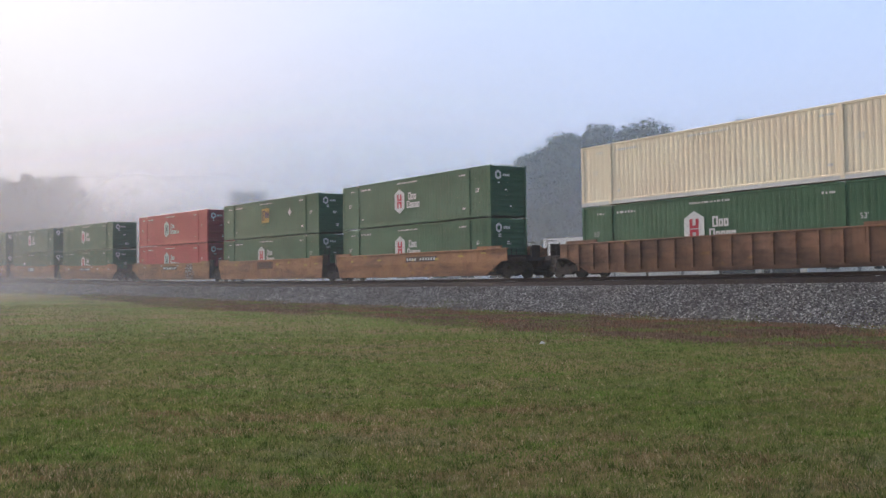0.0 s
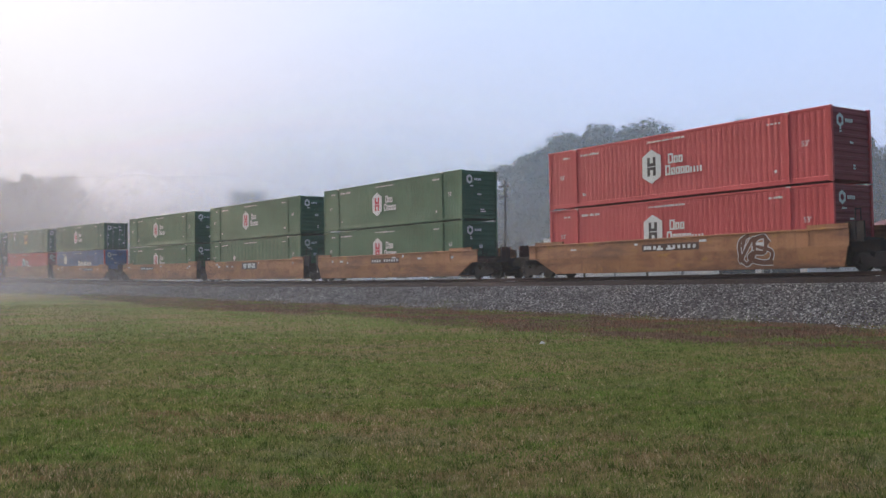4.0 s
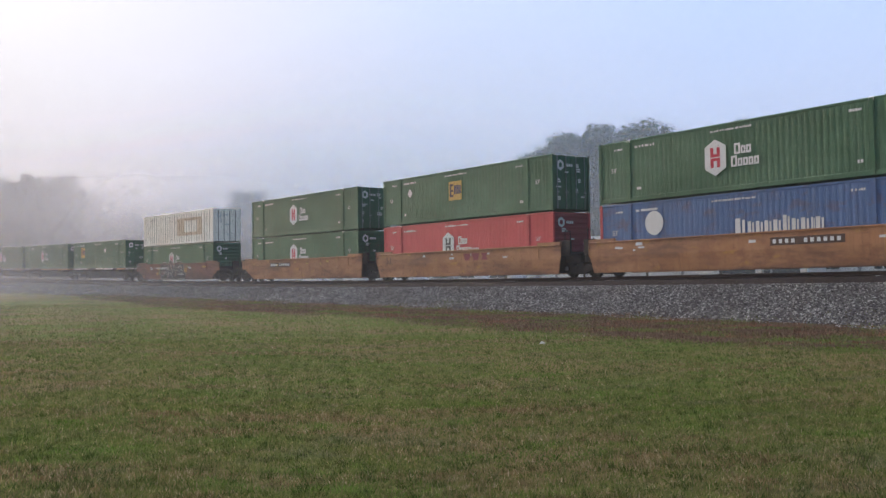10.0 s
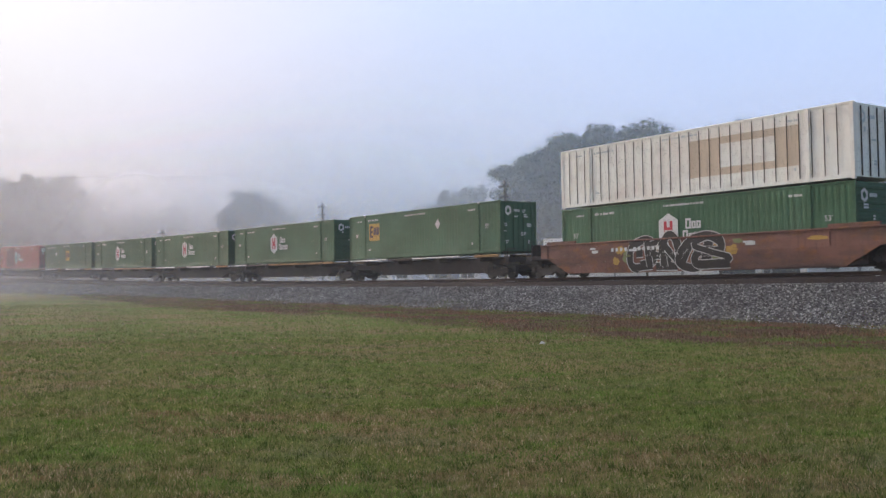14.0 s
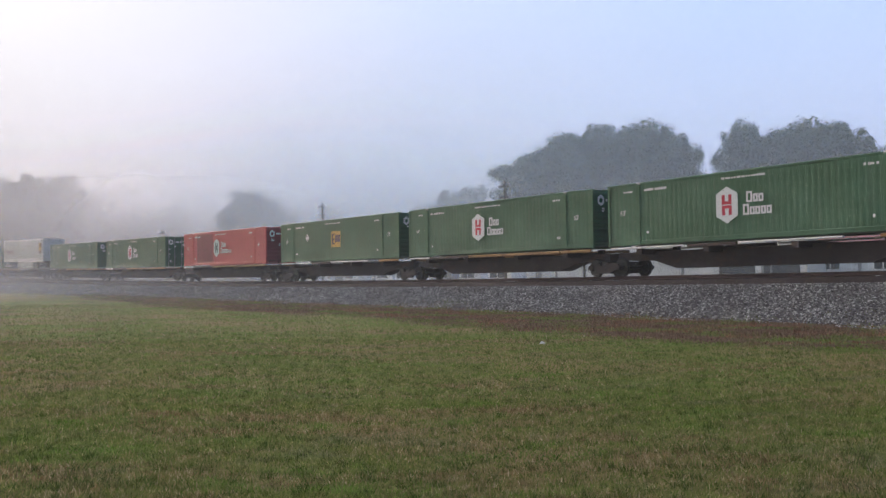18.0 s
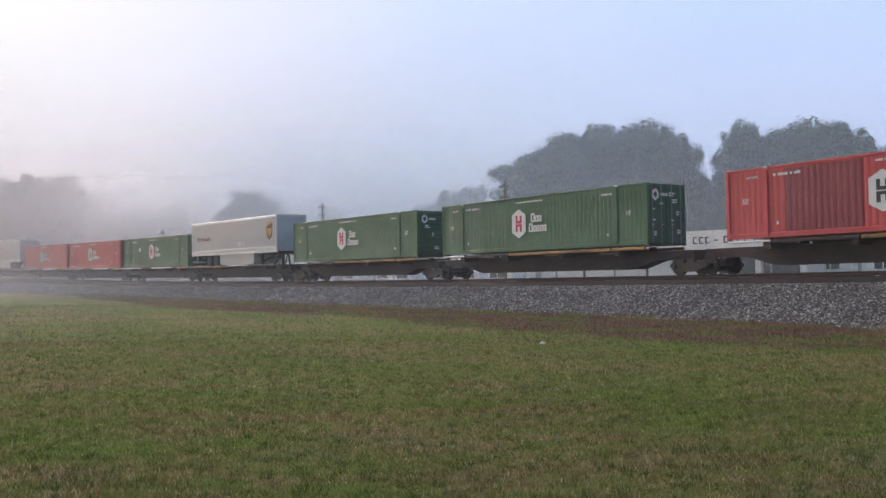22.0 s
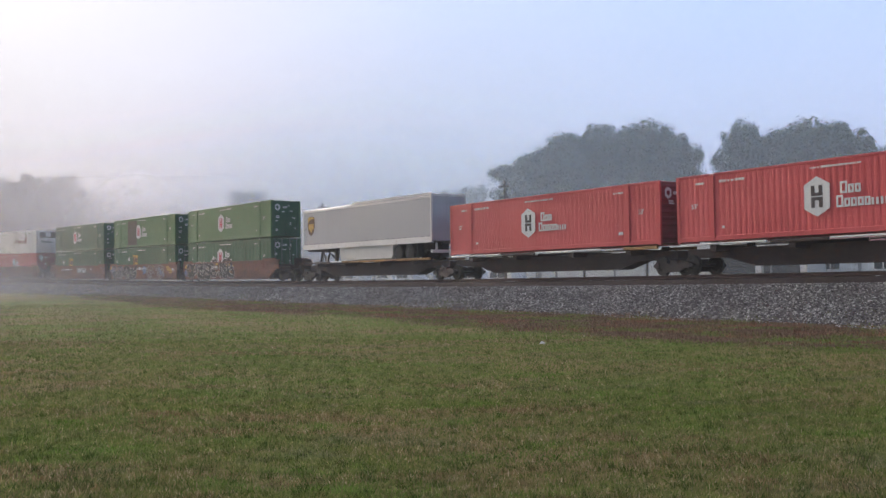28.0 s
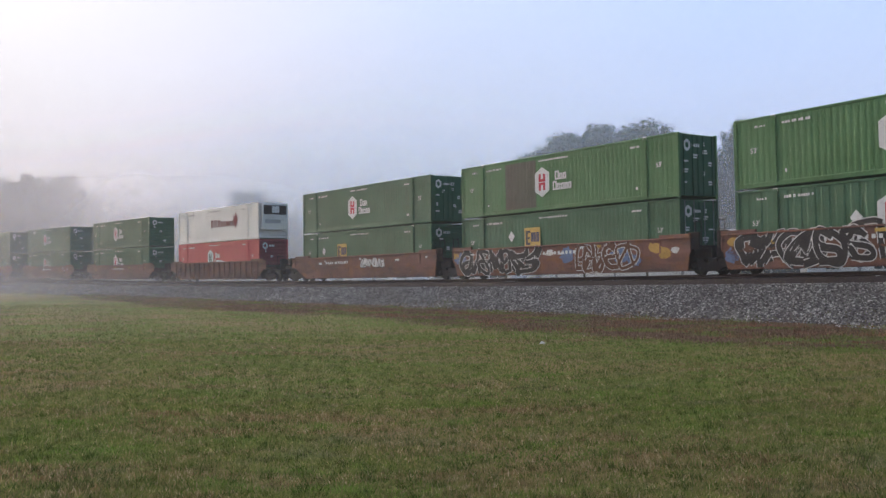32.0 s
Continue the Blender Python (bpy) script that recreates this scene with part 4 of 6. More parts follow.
def container_meshes():
    """The shapes shared by all of the boxes."""
    h, w, hl = HIGH, WID / 2, LEN / 2
    shapes = {}
    b = Build()
    corrugated_side(b, -w + 0.02, -1, 0.16, h - 0.10)
    corrugated_side(b, w - 0.02, 1, 0.16, h - 0.10)
    b.box(-hl + 0.1, hl - 0.12, -w + 0.06, w - 0.06, h - 0.05, h - 0.02)
    b.box(-hl + 0.1, hl - 0.12, -w + 0.06, w - 0.06, 0.10, 0.16)
    b.box(-hl + 0.05, -hl + 0.10, -w + 0.1, w - 0.1, 0.14, h - 0.1)
    shapes["body"] = b
    b = Build()
    corrugated_side(b, -w + 0.02, -1, 0.16, h - 0.10, 0.62, 0.016)
    corrugated_side(b, w - 0.02, 1, 0.16, h - 0.10, 0.62, 0.016)
    b.box(-hl + 0.1, hl - 0.12, -w + 0.06, w - 0.06, h - 0.05, h - 0.02)
    b.box(-hl + 0.1, hl - 0.12, -w + 0.06, w - 0.06, 0.10, 0.16)
    b.box(-hl + 0.05, -hl + 0.10, -w + 0.1, w - 0.1, 0.14, h - 0.1)
    shapes["wide_body"] = b
    b = Build()
    corrugated_side(b, -w + 0.02, -1, 0.16, h - 0.10, 0.55, 0.005)
    corrugated_side(b, w - 0.02, 1, 0.16, h - 0.10, 0.55, 0.005)
    b.box(-hl + 0.1, hl - 0.12, -w + 0.06, w - 0.06, h - 0.05, h - 0.02)
    b.box(-hl + 0.1, hl - 0.12, -w + 0.06, w - 0.06, 0.10, 0.16)
    b.box(-hl + 0.05, -hl + 0.10, -w + 0.1, w - 0.1, 0.14, h - 0.1)
    shapes["panel_body"] = b
    shapes["flat_end"] = Build().box(hl - 0.12, hl - 0.04, -w + 0.09, w - 0.09, 0.1, h - 0.05)
    for side, y in (("top_rail", h - 0.10), ("bottom_rail", 0.0)):
        for near in (-1, 1):
            z0, z1 = (h - 0.10, h) if side == "top_rail" else (0.04, 0.24)
            y0 = -w - (0.004 if z0 < 1 else 0) if near < 0 else w - 0.06
            shapes[f"{side}{near}"] = Build().box(-hl, hl, y0, y0 + 0.064, z0, z1, c=0.012)
    shapes["corner_post"] = Build().box(-0.075, 0.075, -0.06, 0.06, 0.0, h - 0.0)
    shapes["lift_post"] = Build().box(-0.09, 0.09, -0.016, 0.03, 0.05, h - 0.03)
    shapes["casting"] = Build().box(-0.1, 0.1, -0.085, 0.085, -0.06, 0.06, c=0.015)
    # front wall with horizontal ribs
    front = [(hl - 0.07, 0.1)]
    for i in range(9):
        z = 0.28 + i * 0.29
        front += [(hl - 0.07, z), (hl - 0.035, z + 0.03), (hl - 0.035, z + 0.12), (hl - 0.07, z + 0.15)]
    front += [(hl - 0.07, h - 0.05), (hl - 0.12, h - 0.05), (hl - 0.12, 0.1)]
    b = Build().plate(front, -w + 0.09, w - 0.09)
    shapes["end_wall"] = b
    b = Build()
    b.box(hl - 0.10, hl - 0.05, -w + 0.09, -0.01, 0.12, h - 0.08)
    for i in range(4):
        b.box(hl - 0.05, hl - 0.03, -w + 0.13, -0.05, 0.2 + 0.66 * i, 0.74 + 0.66 * i)
    shapes["end_door"] = b
    shapes["lock_rod"] = Build().rod((hl - 0.005, 0, 0.1), (hl - 0.005, 0, h - 0.06), 0.022, 0.022, 6).box(hl - 0.03, hl + 0.02, -0.05, 0.14, 0.95, 1.0)
    b, x = Build(), hl - 0.012
    ring = [(-0.72 + r * math.sin(math.pi * k / 3), 2.36 + r * 1.15 * math.cos(math.pi * k / 3)) for r in (0.25, 0.12) for k in range(6)]
    b.add([(x, y, z) for y, z in ring], [(k, k + 6, (k + 1) % 6 + 6, (k + 1) % 6) for k in range(6)])
    for k in range(4):
        b.box(x - 0.01, x, -0.38 + 0.13 * k, -0.29 + 0.13 * k, 2.3, 2.44)
    shapes["end_emblem"] = b
    return shapes


SHAPES = container_meshes()
MESHES = {}


def shaped(key, mat):
    """The shared mesh of that shape in that paint."""
    if (key, mat.name) not in MESHES:
        MESHES[key, mat.name] = SHAPES[key].mesh(key, mat)
    return MESHES[key, mat.name]


def put(name, key, mat, parent, x=0.0, y=0.0, z=0.0, flip=False, label=""):
    ob = part(name, shaped(key, mat), mat, parent, label)
    ob.matrix_basis = pose(x, y, z, 0, 0, 180 if flip else 0)
    return ob


FACE = -WID / 2 - 0.006


def flat_mark(name, outline, mat, parent, label="", depth=0.006, y=None):
    y = FACE if y is None else y
    return part(name, Build().plate(outline, y - depth, y), mat, parent, label)


def rect(x, z, w, h):
    return [(x, z), (x + w, z), (x + w, z + h), (x, z + h)]


def emblem(parent, x, z, h, word=True, extra=False, letters=MARK_WHITE, red=MARK_RED):
    """White hexagon with a red block figure, and two rows of letter bars."""
    w = h * 0.72
    hexa = [(x - w / 2, z - h * 0.3), (x, z - h / 2), (x + w / 2, z - h * 0.3), (x + w / 2, z + h * 0.3), (x, z + h / 2), (x - w / 2, z + h * 0.3)]
    g = flat_mark("hexagon_emblem", hexa, letters, parent, "white hexagon emblem with a block figure")
    s, q = h * 0.105, Build()
    y = FACE - 0.006
    for x0 in (-1.55 * s, 0.55 * s):
        q.plate(rect(x + x0, z + 0.12 * s, s, 2.5 * s), y - 0.006, y)
        q.plate(rect(x + x0, z - 2.62 * s, s, 2.5 * s), y - 0.006, y)
    q.plate(rect(x - 0.55 * s, z + 0.12 * s, 1.1 * s, 0.8 * s), y - 0.006, y)
    q.plate(rect(x - 0.55 * s, z - 0.92 * s, 1.1 * s, 0.8 * s), y - 0.006, y)
    part("figure", q, red, g)
    if word:
        b = Build()
        k = h * 0.052
        for x0, z0, count in ((x + h * 0.64, z + 0.02 * h, 3), (x + h * 0.53, z - 0.31 * h, 9 if extra else 5)):
            for i in range(count):
                lh, lw = h * (0.29 if i == 0 else 0.21), h * (0.19 if i == 0 else 0.15 if i < 5 else 0.09)
                if i >= 5:
                    b.plate(rect(x0, z0, lw * 0.7, lh * 0.8), y, FACE)
                else:
                    # a plain upright frame: two bars, closed above and below
                    b.plate(rect(x0, z0, k, lh), y, FACE).plate(rect(x0 + lw - k, z0, k, lh), y, FACE)
                    b.plate(rect(x0 + k, z0, lw - 2 * k, k), y, FACE).plate(rect(x0 + k, z0 + lh - k, lw - 2 * k, k), y, FACE)
                x0 += lw + h * 0.026
        part("lettering", b, letters, parent, "white plain letter blocks in two rows")


def square_mark(parent, x, z):
    q = flat_mark("square_emblem", rect(x - 0.62, z - 0.55, 1.25, 1.1), MARK_YELLOW, parent, "ochre square emblem with dark bars")
    b, y = Build(), FACE - 0.006
    b.plate([(x - 0.52, z - 0.36), (x - 0.16, z - 0.36), (x - 0.16, z - 0.24), (x - 0.36, z - 0.22), (x - 0.36, z + 0.26), (x - 0.14, z + 0.28), (x - 0.14, z + 0.4), (x - 0.52, z + 0.4)], y - 0.006, y)
    b.plate(rect(x - 0.36, z - 0.04, 0.17, 0.11), y - 0.006, y)
    part("emblem_bars", b, MARK_DARK, q)
    b = Build()
    for x0, w in ((-0.08, 0.11), (0.06, 0.07), (0.16, 0.11), (0.33, 0.11), (0.47, 0.09)):
        b.plate(rect(x + x0, z - 0.2, w, 0.5), y - 0.006, y)
    part("emblem_bars", b, MARK_BLUE, q)


def figures(text, x, z, size, mat, parent, y=None):
    """Numbers in the built-in letterform, as a mesh."""
    cu = bpy.data.curves.new("figures", "FONT")
    cu.body, cu.size, cu.extrude = text, size, 0.002
    ob = bpy.data.objects.new("figures", cu)
    me = bpy.data.meshes.new_from_object(ob)
    bpy.data.objects.remove(ob)
    me.materials.clear()
    me.materials.append(mat)
    o = part("figures", me, mat, parent)
    o.matrix_basis = pose(x, FACE - 0.004 if y is None else y, z, 90, 0, 0)
    return me


FIGURES = {}


def fifty_three(x, z, parent, mat):
    if mat.name not in FIGURES:
        FIGURES[mat.name] = figures("53'", x, z, 0.31, mat, parent)
    else:
        part("figures", FIGURES[mat.name], mat, parent).matrix_basis = pose(x, FACE - 0.004, z, 90, 0, 0)


def small_bars(parent, mat, rows, seed):
    """Rows of unreadable small lettering: x, z, width, height."""
    b, rnd, y = Build(), random.Random(seed), FACE - 0.006
    for x, z, w, h in rows:
        e = x + w
        while x < e - 0.03:
            k = rnd.uniform(0.5, 0.9) * h
            b.plate(rect(x, z, k, h * rnd.uniform(0.7, 1.0)), y, FACE)
            x += k + h * rnd.choice((0.25, 0.25, 0.9))
    tagged(part("small_lettering", b, mat, parent), kind="stuff")


def diamond(parent, x, z, r=0.26):
    flat_mark("placard", [(x - r, z), (x, z - r * 1.1), (x + r, z), (x, z + r * 1.1)], MARK_WHITE, parent, "white diamond placard")


COUNT = [0]


def container(place, base, paint, end, label, doors=False, wide=False, marks=(), lettering=MARK_WHITE, posts=None):
    """One 53-foot box; place: where it stands in the train; base: its foot above the rails."""
    COUNT[0] += 1
    t = thing("shipping_container", label, "container", "containers on the train")
    w, hl, h = WID / 2, LEN / 2, HIGH
    put("body", "panel_body" if wide == "panel" else "wide_body" if wide else "body", paint, t)
    for near in (-1, 1):
        put("top_rail", f"top_rail{near}", paint, t)
        put("bottom_rail", f"bottom_rail{near}", paint, t)
        for x in (-hl + 0.075, hl - 0.075):
            put("corner_post", "corner_post", posts or paint, t, x, near * (w - 0.055))
        for x in (-6.1, 6.1):
            put("lift_post", "lift_post", paint, t, x, near * w, 0, near > 0)
            put("casting", "casting", REFLECT if COUNT[0] % 3 else paint, t, x, near * (w - 0.07), h - 0.055)
    if doors:
        put("end_door", "end_door", end, t, label="container door leaf")
        d = put("end_door", "end_door", end, t, label="container door leaf")
        d.matrix_basis = Matrix.Diagonal((1, -1, 1, 1))
        for y in (-0.95, -0.35, 0.35, 0.95):
            put("lock_rod", "lock_rod", end if COUNT[0] % 2 else GREY_STEEL, t, 0, y)
    else:
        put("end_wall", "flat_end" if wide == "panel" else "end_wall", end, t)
    seed = COUNT[0]
    rnd = random.Random(seed)
    small_bars(t, lettering, [(-1.3, h - 0.32, 2.2, 0.09), (-5.7, h - 0.42, 1.3, 0.12), (5.2, h - 0.42, 0.6, 0.1), (-7.0, h - 0.42, 0.5, 0.09), (5.5, 0.55, 0.22, 0.15), (-5.6, 0.55, 0.18, 0.14)], seed)
    if lettering is MARK_WHITE:
        fifty_three(6.75, 1.45, t, lettering)
        fifty_three(-7.25, 1.45, t, lettering)
    # marks on the end
    put("end_emblem", "end_emblem", MARK_WHITE, t, label="small white emblem on the container end")
    e = Build()
    spots = [(-0.35, 1.95), (-0.95, 1.62), (-0.95, 1.2), (0.3, 2.42), (0.35, 2.1), (0.62, 1.55), (0.3, 1.1), (-0.9, 0.62), (0.75, 0.7)] if doors else [(-0.7, 1.95), (-0.15, 1.5), (0.1, 0.62)]
    for y, z in spots:
        y, z, q = y + rnd.uniform(-0.1, 0.1), z + rnd.uniform(-0.06, 0.06), rnd.uniform(0.14, 0.42)
        for k in range(rnd.choice((1, 2, 2))):
            e.box(hl - 0.03, hl - 0.012, y, y + q * rnd.uniform(0.6, 1.0), z - 0.11 * k, z - 0.11 * k + 0.07)
    tagged(part("notice", e, MARK_WHITE, t, "small white notices on the container end"), kind="stuff")
    for order, (kind, x, z, *more) in enumerate(marks):
        if kind == "hex":
            emblem(t, x, z, 1.55, True, bool(more), MARK_WHITE, MARK_DARK if more and more[0] == "dark" else MARK_RED)
        elif kind == "square":
            square_mark(t, x, z)
        elif kind == "diamond":
            diamond(t, x, z)
        elif kind == "patch":
            wdt, hgt, mat = more
            if hgt < 0.3:
                flat_mark("base_band", rect(x, z, wdt, hgt), mat, t, "white painted base band")
            else:
                step, deep = (0.55, 0.005) if wide == "panel" else (0.62, 0.016) if wide else (0.28, 0.008)
                x0, n = -8.0 + step * round((x + 8.0) / step), round(wdt / step)
                q = Build()
                corrugated_side(q, -w + 0.02 - 0.006 * (1 + order), -1, z, z + hgt, step, deep, x0, x0 + n * step)
                part("repaint_patch", q, mat, t, "repainted patch on the ribbed side")
        elif kind == "disc":
            flat_mark("disc_emblem", [(x + 0.55 * math.cos(a * 0.3927), z + 0.55 * math.sin(a * 0.3927)) for a in range(16)], MARK_WHITE, t, "pale round emblem")
        elif kind == "word":
            widths, k = more
            b, y = Build(), FACE - 0.006
            for i, lw in enumerate(widths):
                hh = k * (1.25 if i in (0, 5) else 0.95)
                b.plate(rect(x, z, lw * 0.42, hh), y, FACE).plate(rect(x + lw * 0.56, z, lw * 0.22, hh * 0.9), y, FACE)
                x += lw
            part("lettering", b, MARK_WHITE, t, "white letter bars")
    MOVERS.append((t, place, pose(0, 0, base)))
    return t


WHEEL_PROFILE = [(0.06, -0.07), (0.30, -0.05), (0.34, -0.065), (0.42, -0.065), (0.425, 0.05), (0.455, 0.07), (0.44, 0.085), (0.33, 0.085), (0.28, 0.04), (0.06, 0.06)]
SHAPES["wheel_pair"] = Build().turned(WHEEL_PROFILE, -0.76, 24, 0, 0).turned([(r, -d) for r, d in WHEEL_PROFILE][::-1], 0.76, 24, 0, 0).rod((0, -1.0, 0), (0, 1.0, 0), 0.075, 0.075, 10).box(-0.18, 0.18, -0.86, -0.84, -0.03, 0.03).box(-0.18, 0.18, 0.84, 0.86, -0.03, 0.03)


def side_frame():
    b = Build()
    b.plate([(-1.15, 0.46), (-1.12, 0.34), (-0.78, 0.32), (-0.5, 0.22), (-0.4, 0.14), (0.4, 0.14), (0.5, 0.22), (0.78, 0.32), (1.12, 0.34), (1.15, 0.46), (0.8, 0.60), (0.42, 0.66), (0.3, 0.52), (-0.3, 0.52), (-0.42, 0.66), (-0.8, 0.60)], -0.09, 0.09)
    for x in (-0.2, 0.0, 0.2):
        b.rod((x, 0, 0.16), (x, 0, 0.5), 0.075, 0.075, 8)
    for x in (-0.9, 0.9):
        b.rod((x, -0.14, 0.42), (x, 0.1, 0.42), 0.14, 0.14, 10)
    return b


SHAPES["side_frame"] = side_frame()
SHAPES["bolster"] = Build().box(-0.22, 0.22, -1.05, 1.05, 0.36, 0.72, c=0.05)


def truck(parent, x):
    t = put("truck", "bolster", BLACK_STEEL, parent, x, label="two-axle truck with coil springs")
    for y in (-1.02, 1.02):
        put("side_frame", "side_frame", BLACK_STEEL, t, 0, y, 0, y > 0)
    for dx in (-0.875, 0.875):
        w = put("wheelset", "wheel_pair", WHEEL_STEEL, t, dx, 0, 0.42)
        WHEELS.append((w, pose(dx, 0, 0.42)))


def well_side(xl, xr, low_l, low_r):
    """One long side of a well, as seen from the lawn: sill plate, fold and top flange."""
    b = Build()
    n = 3
    y = -1.44
    # upper plate, fold, lower plate leaning in; ends cut back over the trucks
    k = 0
    low = [(xl + low_l, 0.22), (xr - low_r, 0.22), (xr - low_r * 0.25, 0.95), (xl + low_l * 0.25, 0.95)]
    b.v += [(low[0][0], y + 0.07, 0.22), (low[1][0], y + 0.07, 0.22), (low[2][0], y, 0.95), (low[3][0], y, 0.95), (low[0][0], y + 0.13, 0.22), (low[1][0], y + 0.13, 0.22), (low[2][0], y + 0.06, 0.95), (low[3][0], y + 0.06, 0.95)]
    b.f += [(k, k + 1, k + 2, k + 3), (k + 7, k + 6, k + 5, k + 4), (k, k + 4, k + 5, k + 1), (k + 1, k + 5, k + 6, k + 2), (k + 3, k + 2, k + 6, k + 7), (k, k + 3, k + 7, k + 4)]
    return b, Build().box(xl, xr, y - 0.04, y + 0.10, 1.58, 1.66, c=0.015), Build().box(xl + low_l, xr - low_r, y + 0.08, y + 0.24, 0.18, 0.26)


def end_cap(x0, x1):
    return Build().box(x0, x1, -1.47, -1.36, 1.66, 1.79).box(x0, x0 + 0.06, -1.47, -1.30, 1.0, 1.79)


def well_unit(place, jl, jr, left, right, paint, label, ribs=False, deco=None, block="", number=False):
    """A well-car unit. jl, jr: distances to its joints; left, right: 'A' shared truck, 'C' coupler end."""
    t = thing("well_car", label, "rail car", "well cars of the train")
    xl = -8.75 if left == "A" else -jl + 1.3
    xr = 8.75 if right == "A" else jr - 1.3
    inner_l, inner_r = (-8.75, 8.75)
    ll, lr = (0.25 if left == "A" else 1.9), (0.25 if right == "A" else 1.9)
    for side in (1, -1):
        a, e = max(xl, -9.6), min(xr, 9.6)
        low, flange, foot = well_side(a, e, ll, lr)
        o = part("side_plate", Build().plate([(a, 0.95), (e, 0.95), (e, 1.60), (a, 1.60)], -1.44, -1.41), paint, t, "weathered side plate with rust and grime")
        for q in (o, part("lower_plate", low, paint, t), part("top_flange", flange, paint, t), part("foot_sill", foot, paint, t)):
            if side < 0:
                q.matrix_basis = Matrix.Diagonal((1, -1, 1, 1))
        for x0, x1 in ((-9.1, -7.0), (7.0, 9.1)):
            q = part("end_cap", end_cap(max(x0, xl), min(x1, xr)), paint, t)
            if side < 0:
                q.matrix_basis = Matrix.Diagonal((1, -1, 1, 1))
        if ribs:
            for i in range(17):
                x = -8.2 + 1.025 * i
                q = part("rib", Build().box(x - 0.05, x + 0.05, -1.53, -1.44, 0.32, 1.58), paint, t)
                if side < 0:
                    q.matrix_basis = Matrix.Diagonal((1, -1, 1, 1))
    part("floor", Build().box(-8.3, 8.3, -1.3, 1.3, 0.24, 0.40).box(-8.5, -8.3, -1.3, 1.3, 0.24, 1.3).box(8.3, 8.5, -1.3, 1.3, 0.24, 1.3), BLACK_STEEL, t)
    for end, sign, j in ((left, -1, jl), (right, 1, jr)):
        if end == "C":
            a, e = sorted((sign * 8.5, sign * (j - 0.75)))
            part("end_platform", Build().box(a, e, -1.25, 1.25, 0.92, 1.12).box(a, e, -0.42, 0.42, 0.55, 0.95), BLACK_STEEL, t)
            x = sign * (j - 0.8)
            part("hand_brake", Build().box(x - 0.05, x + 0.05, -0.9, -0.3, 1.12, 1.75).rod((x, -1.15, 1.1), (x, -1.15, 1.95), 0.02).rod((x, 1.15, 1.1), (x, 1.15, 1.95), 0.02).rod((x, -1.15, 1.9), (x, -0.6, 1.9), 0.02), BLACK_STEEL, t, "end railing and brake housing")
            part("coupler", Build().box(*sorted((sign * (j - 0.9), sign * (j + 0.06))), -0.12, 0.12, 0.68, 0.95, c=0.03), BLACK_STEEL, t)
            x = sign * (j - 1.6)
            part("ladder", Build().rod((x - 0.2, -1.4, 0.5), (x - 0.2, -1.4, 1.6), 0.018).rod((x + 0.2, -1.4, 0.5), (x + 0.2, -1.4, 1.6), 0.018).rod((x - 0.2, -1.4, 0.8), (x + 0.2, -1.4, 0.8), 0.015).rod((x - 0.2, -1.4, 1.1), (x + 0.2, -1.4, 1.1), 0.015).rod((x - 0.2, -1.4, 1.4), (x + 0.2, -1.4, 1.4), 0.015), BLACK_STEEL, t)
            truck(t, sign * (j - 2.15))
        else:
            part("end_platform", Build().box(*sorted((sign * 8.5, sign * (j - 0.12))), -0.9, 0.9, 0.72, 1.15).box(*sorted((sign * 8.5, sign * (j - 0.5))), -1.3, -1.18, 1.1, 1.85), BLACK_STEEL, t)
            part("ladder", Build().rod((sign * 8.95, -1.3, 1.1), (sign * 8.95, -1.3, 2.35), 0.02).rod((sign * 8.95, -0.95, 1.1), (sign * 8.95, -0.95, 2.35), 0.02).rod((sign * 8.95, -1.3, 2.3), (sign * 8.95, -0.95, 2.3), 0.02).rod((sign * 8.95, -1.3, 1.7), (sign * 8.95, -0.95, 1.7), 0.02), BLACK_STEEL, t)
    if left == "A":
        truck(t, -jl)
    # side stencils
    y = -1.452
    b, rnd = Build(), random.Random(int(place))
    if block:
        paint_of = {"pale": MARK_WHITE, "dark": PANEL_DARK, "red": RED_DARK}[block]
        x0 = 0.4 if block == "red" else -1.5
        panel = t if block == "red" else part("logo_panel", Build().plate(rect(x0, 0.97, 2.7, 0.54), y - 0.004, y), MARK_DARK if block == "pale" else GRIME, t, "dark panel with three block shapes")
        for k in range(3):
            x = x0 + 0.22 + 0.80 * k
            shape = [(x + 0.14, 1.05), (x + 0.54, 1.05), (x + 0.68, 1.43), (x, 1.43)]
            if k == 2:
                shape = [(x, 1.05), (x + 0.66, 1.05), (x + 0.46, 1.24), (x + 0.66, 1.43), (x, 1.43), (x + 0.2, 1.24)]
            part("block_shape", Build().plate(shape, y - 0.01, y - 0.004), paint_of, panel)
    elif not ribs:
        x0 = {163: 1.7, 37: -0.2}.get(int(place), -4.6 if int(place) % 2 else -1.6)
        panel = t
        if paint is ORANGE:
            panel = part("number_panel", Build().plate(rect(x0, 1.08, 3.3, 0.32), y - 0.004, y), PANEL_DARK, t, "dark panel with pale number bars")
        x = x0 + 0.12
        for i in range(11):
            if i != 4:
                b.plate(rect(x, 1.16, 0.15, 0.16), y - 0.01, y - 0.004)
            x += 0.285
        tagged(part("number_bars", b, MARK_WHITE, panel), kind="stuff")
    b = Build()
    for i in range(0 if ribs else 7):
        x = rnd.uniform(-8, 8)
        b.plate(rect(x, rnd.uniform(1.1, 1.4), rnd.uniform(0.12, 0.5), rnd.uniform(0.06, 0.16)), y - 0.006, y)
    if not ribs:
        tagged(part("stencil", b, MARK_YELLOW if rnd.random() < 0.6 else MARK_WHITE, t, "small stencilled notices"), kind="stuff")
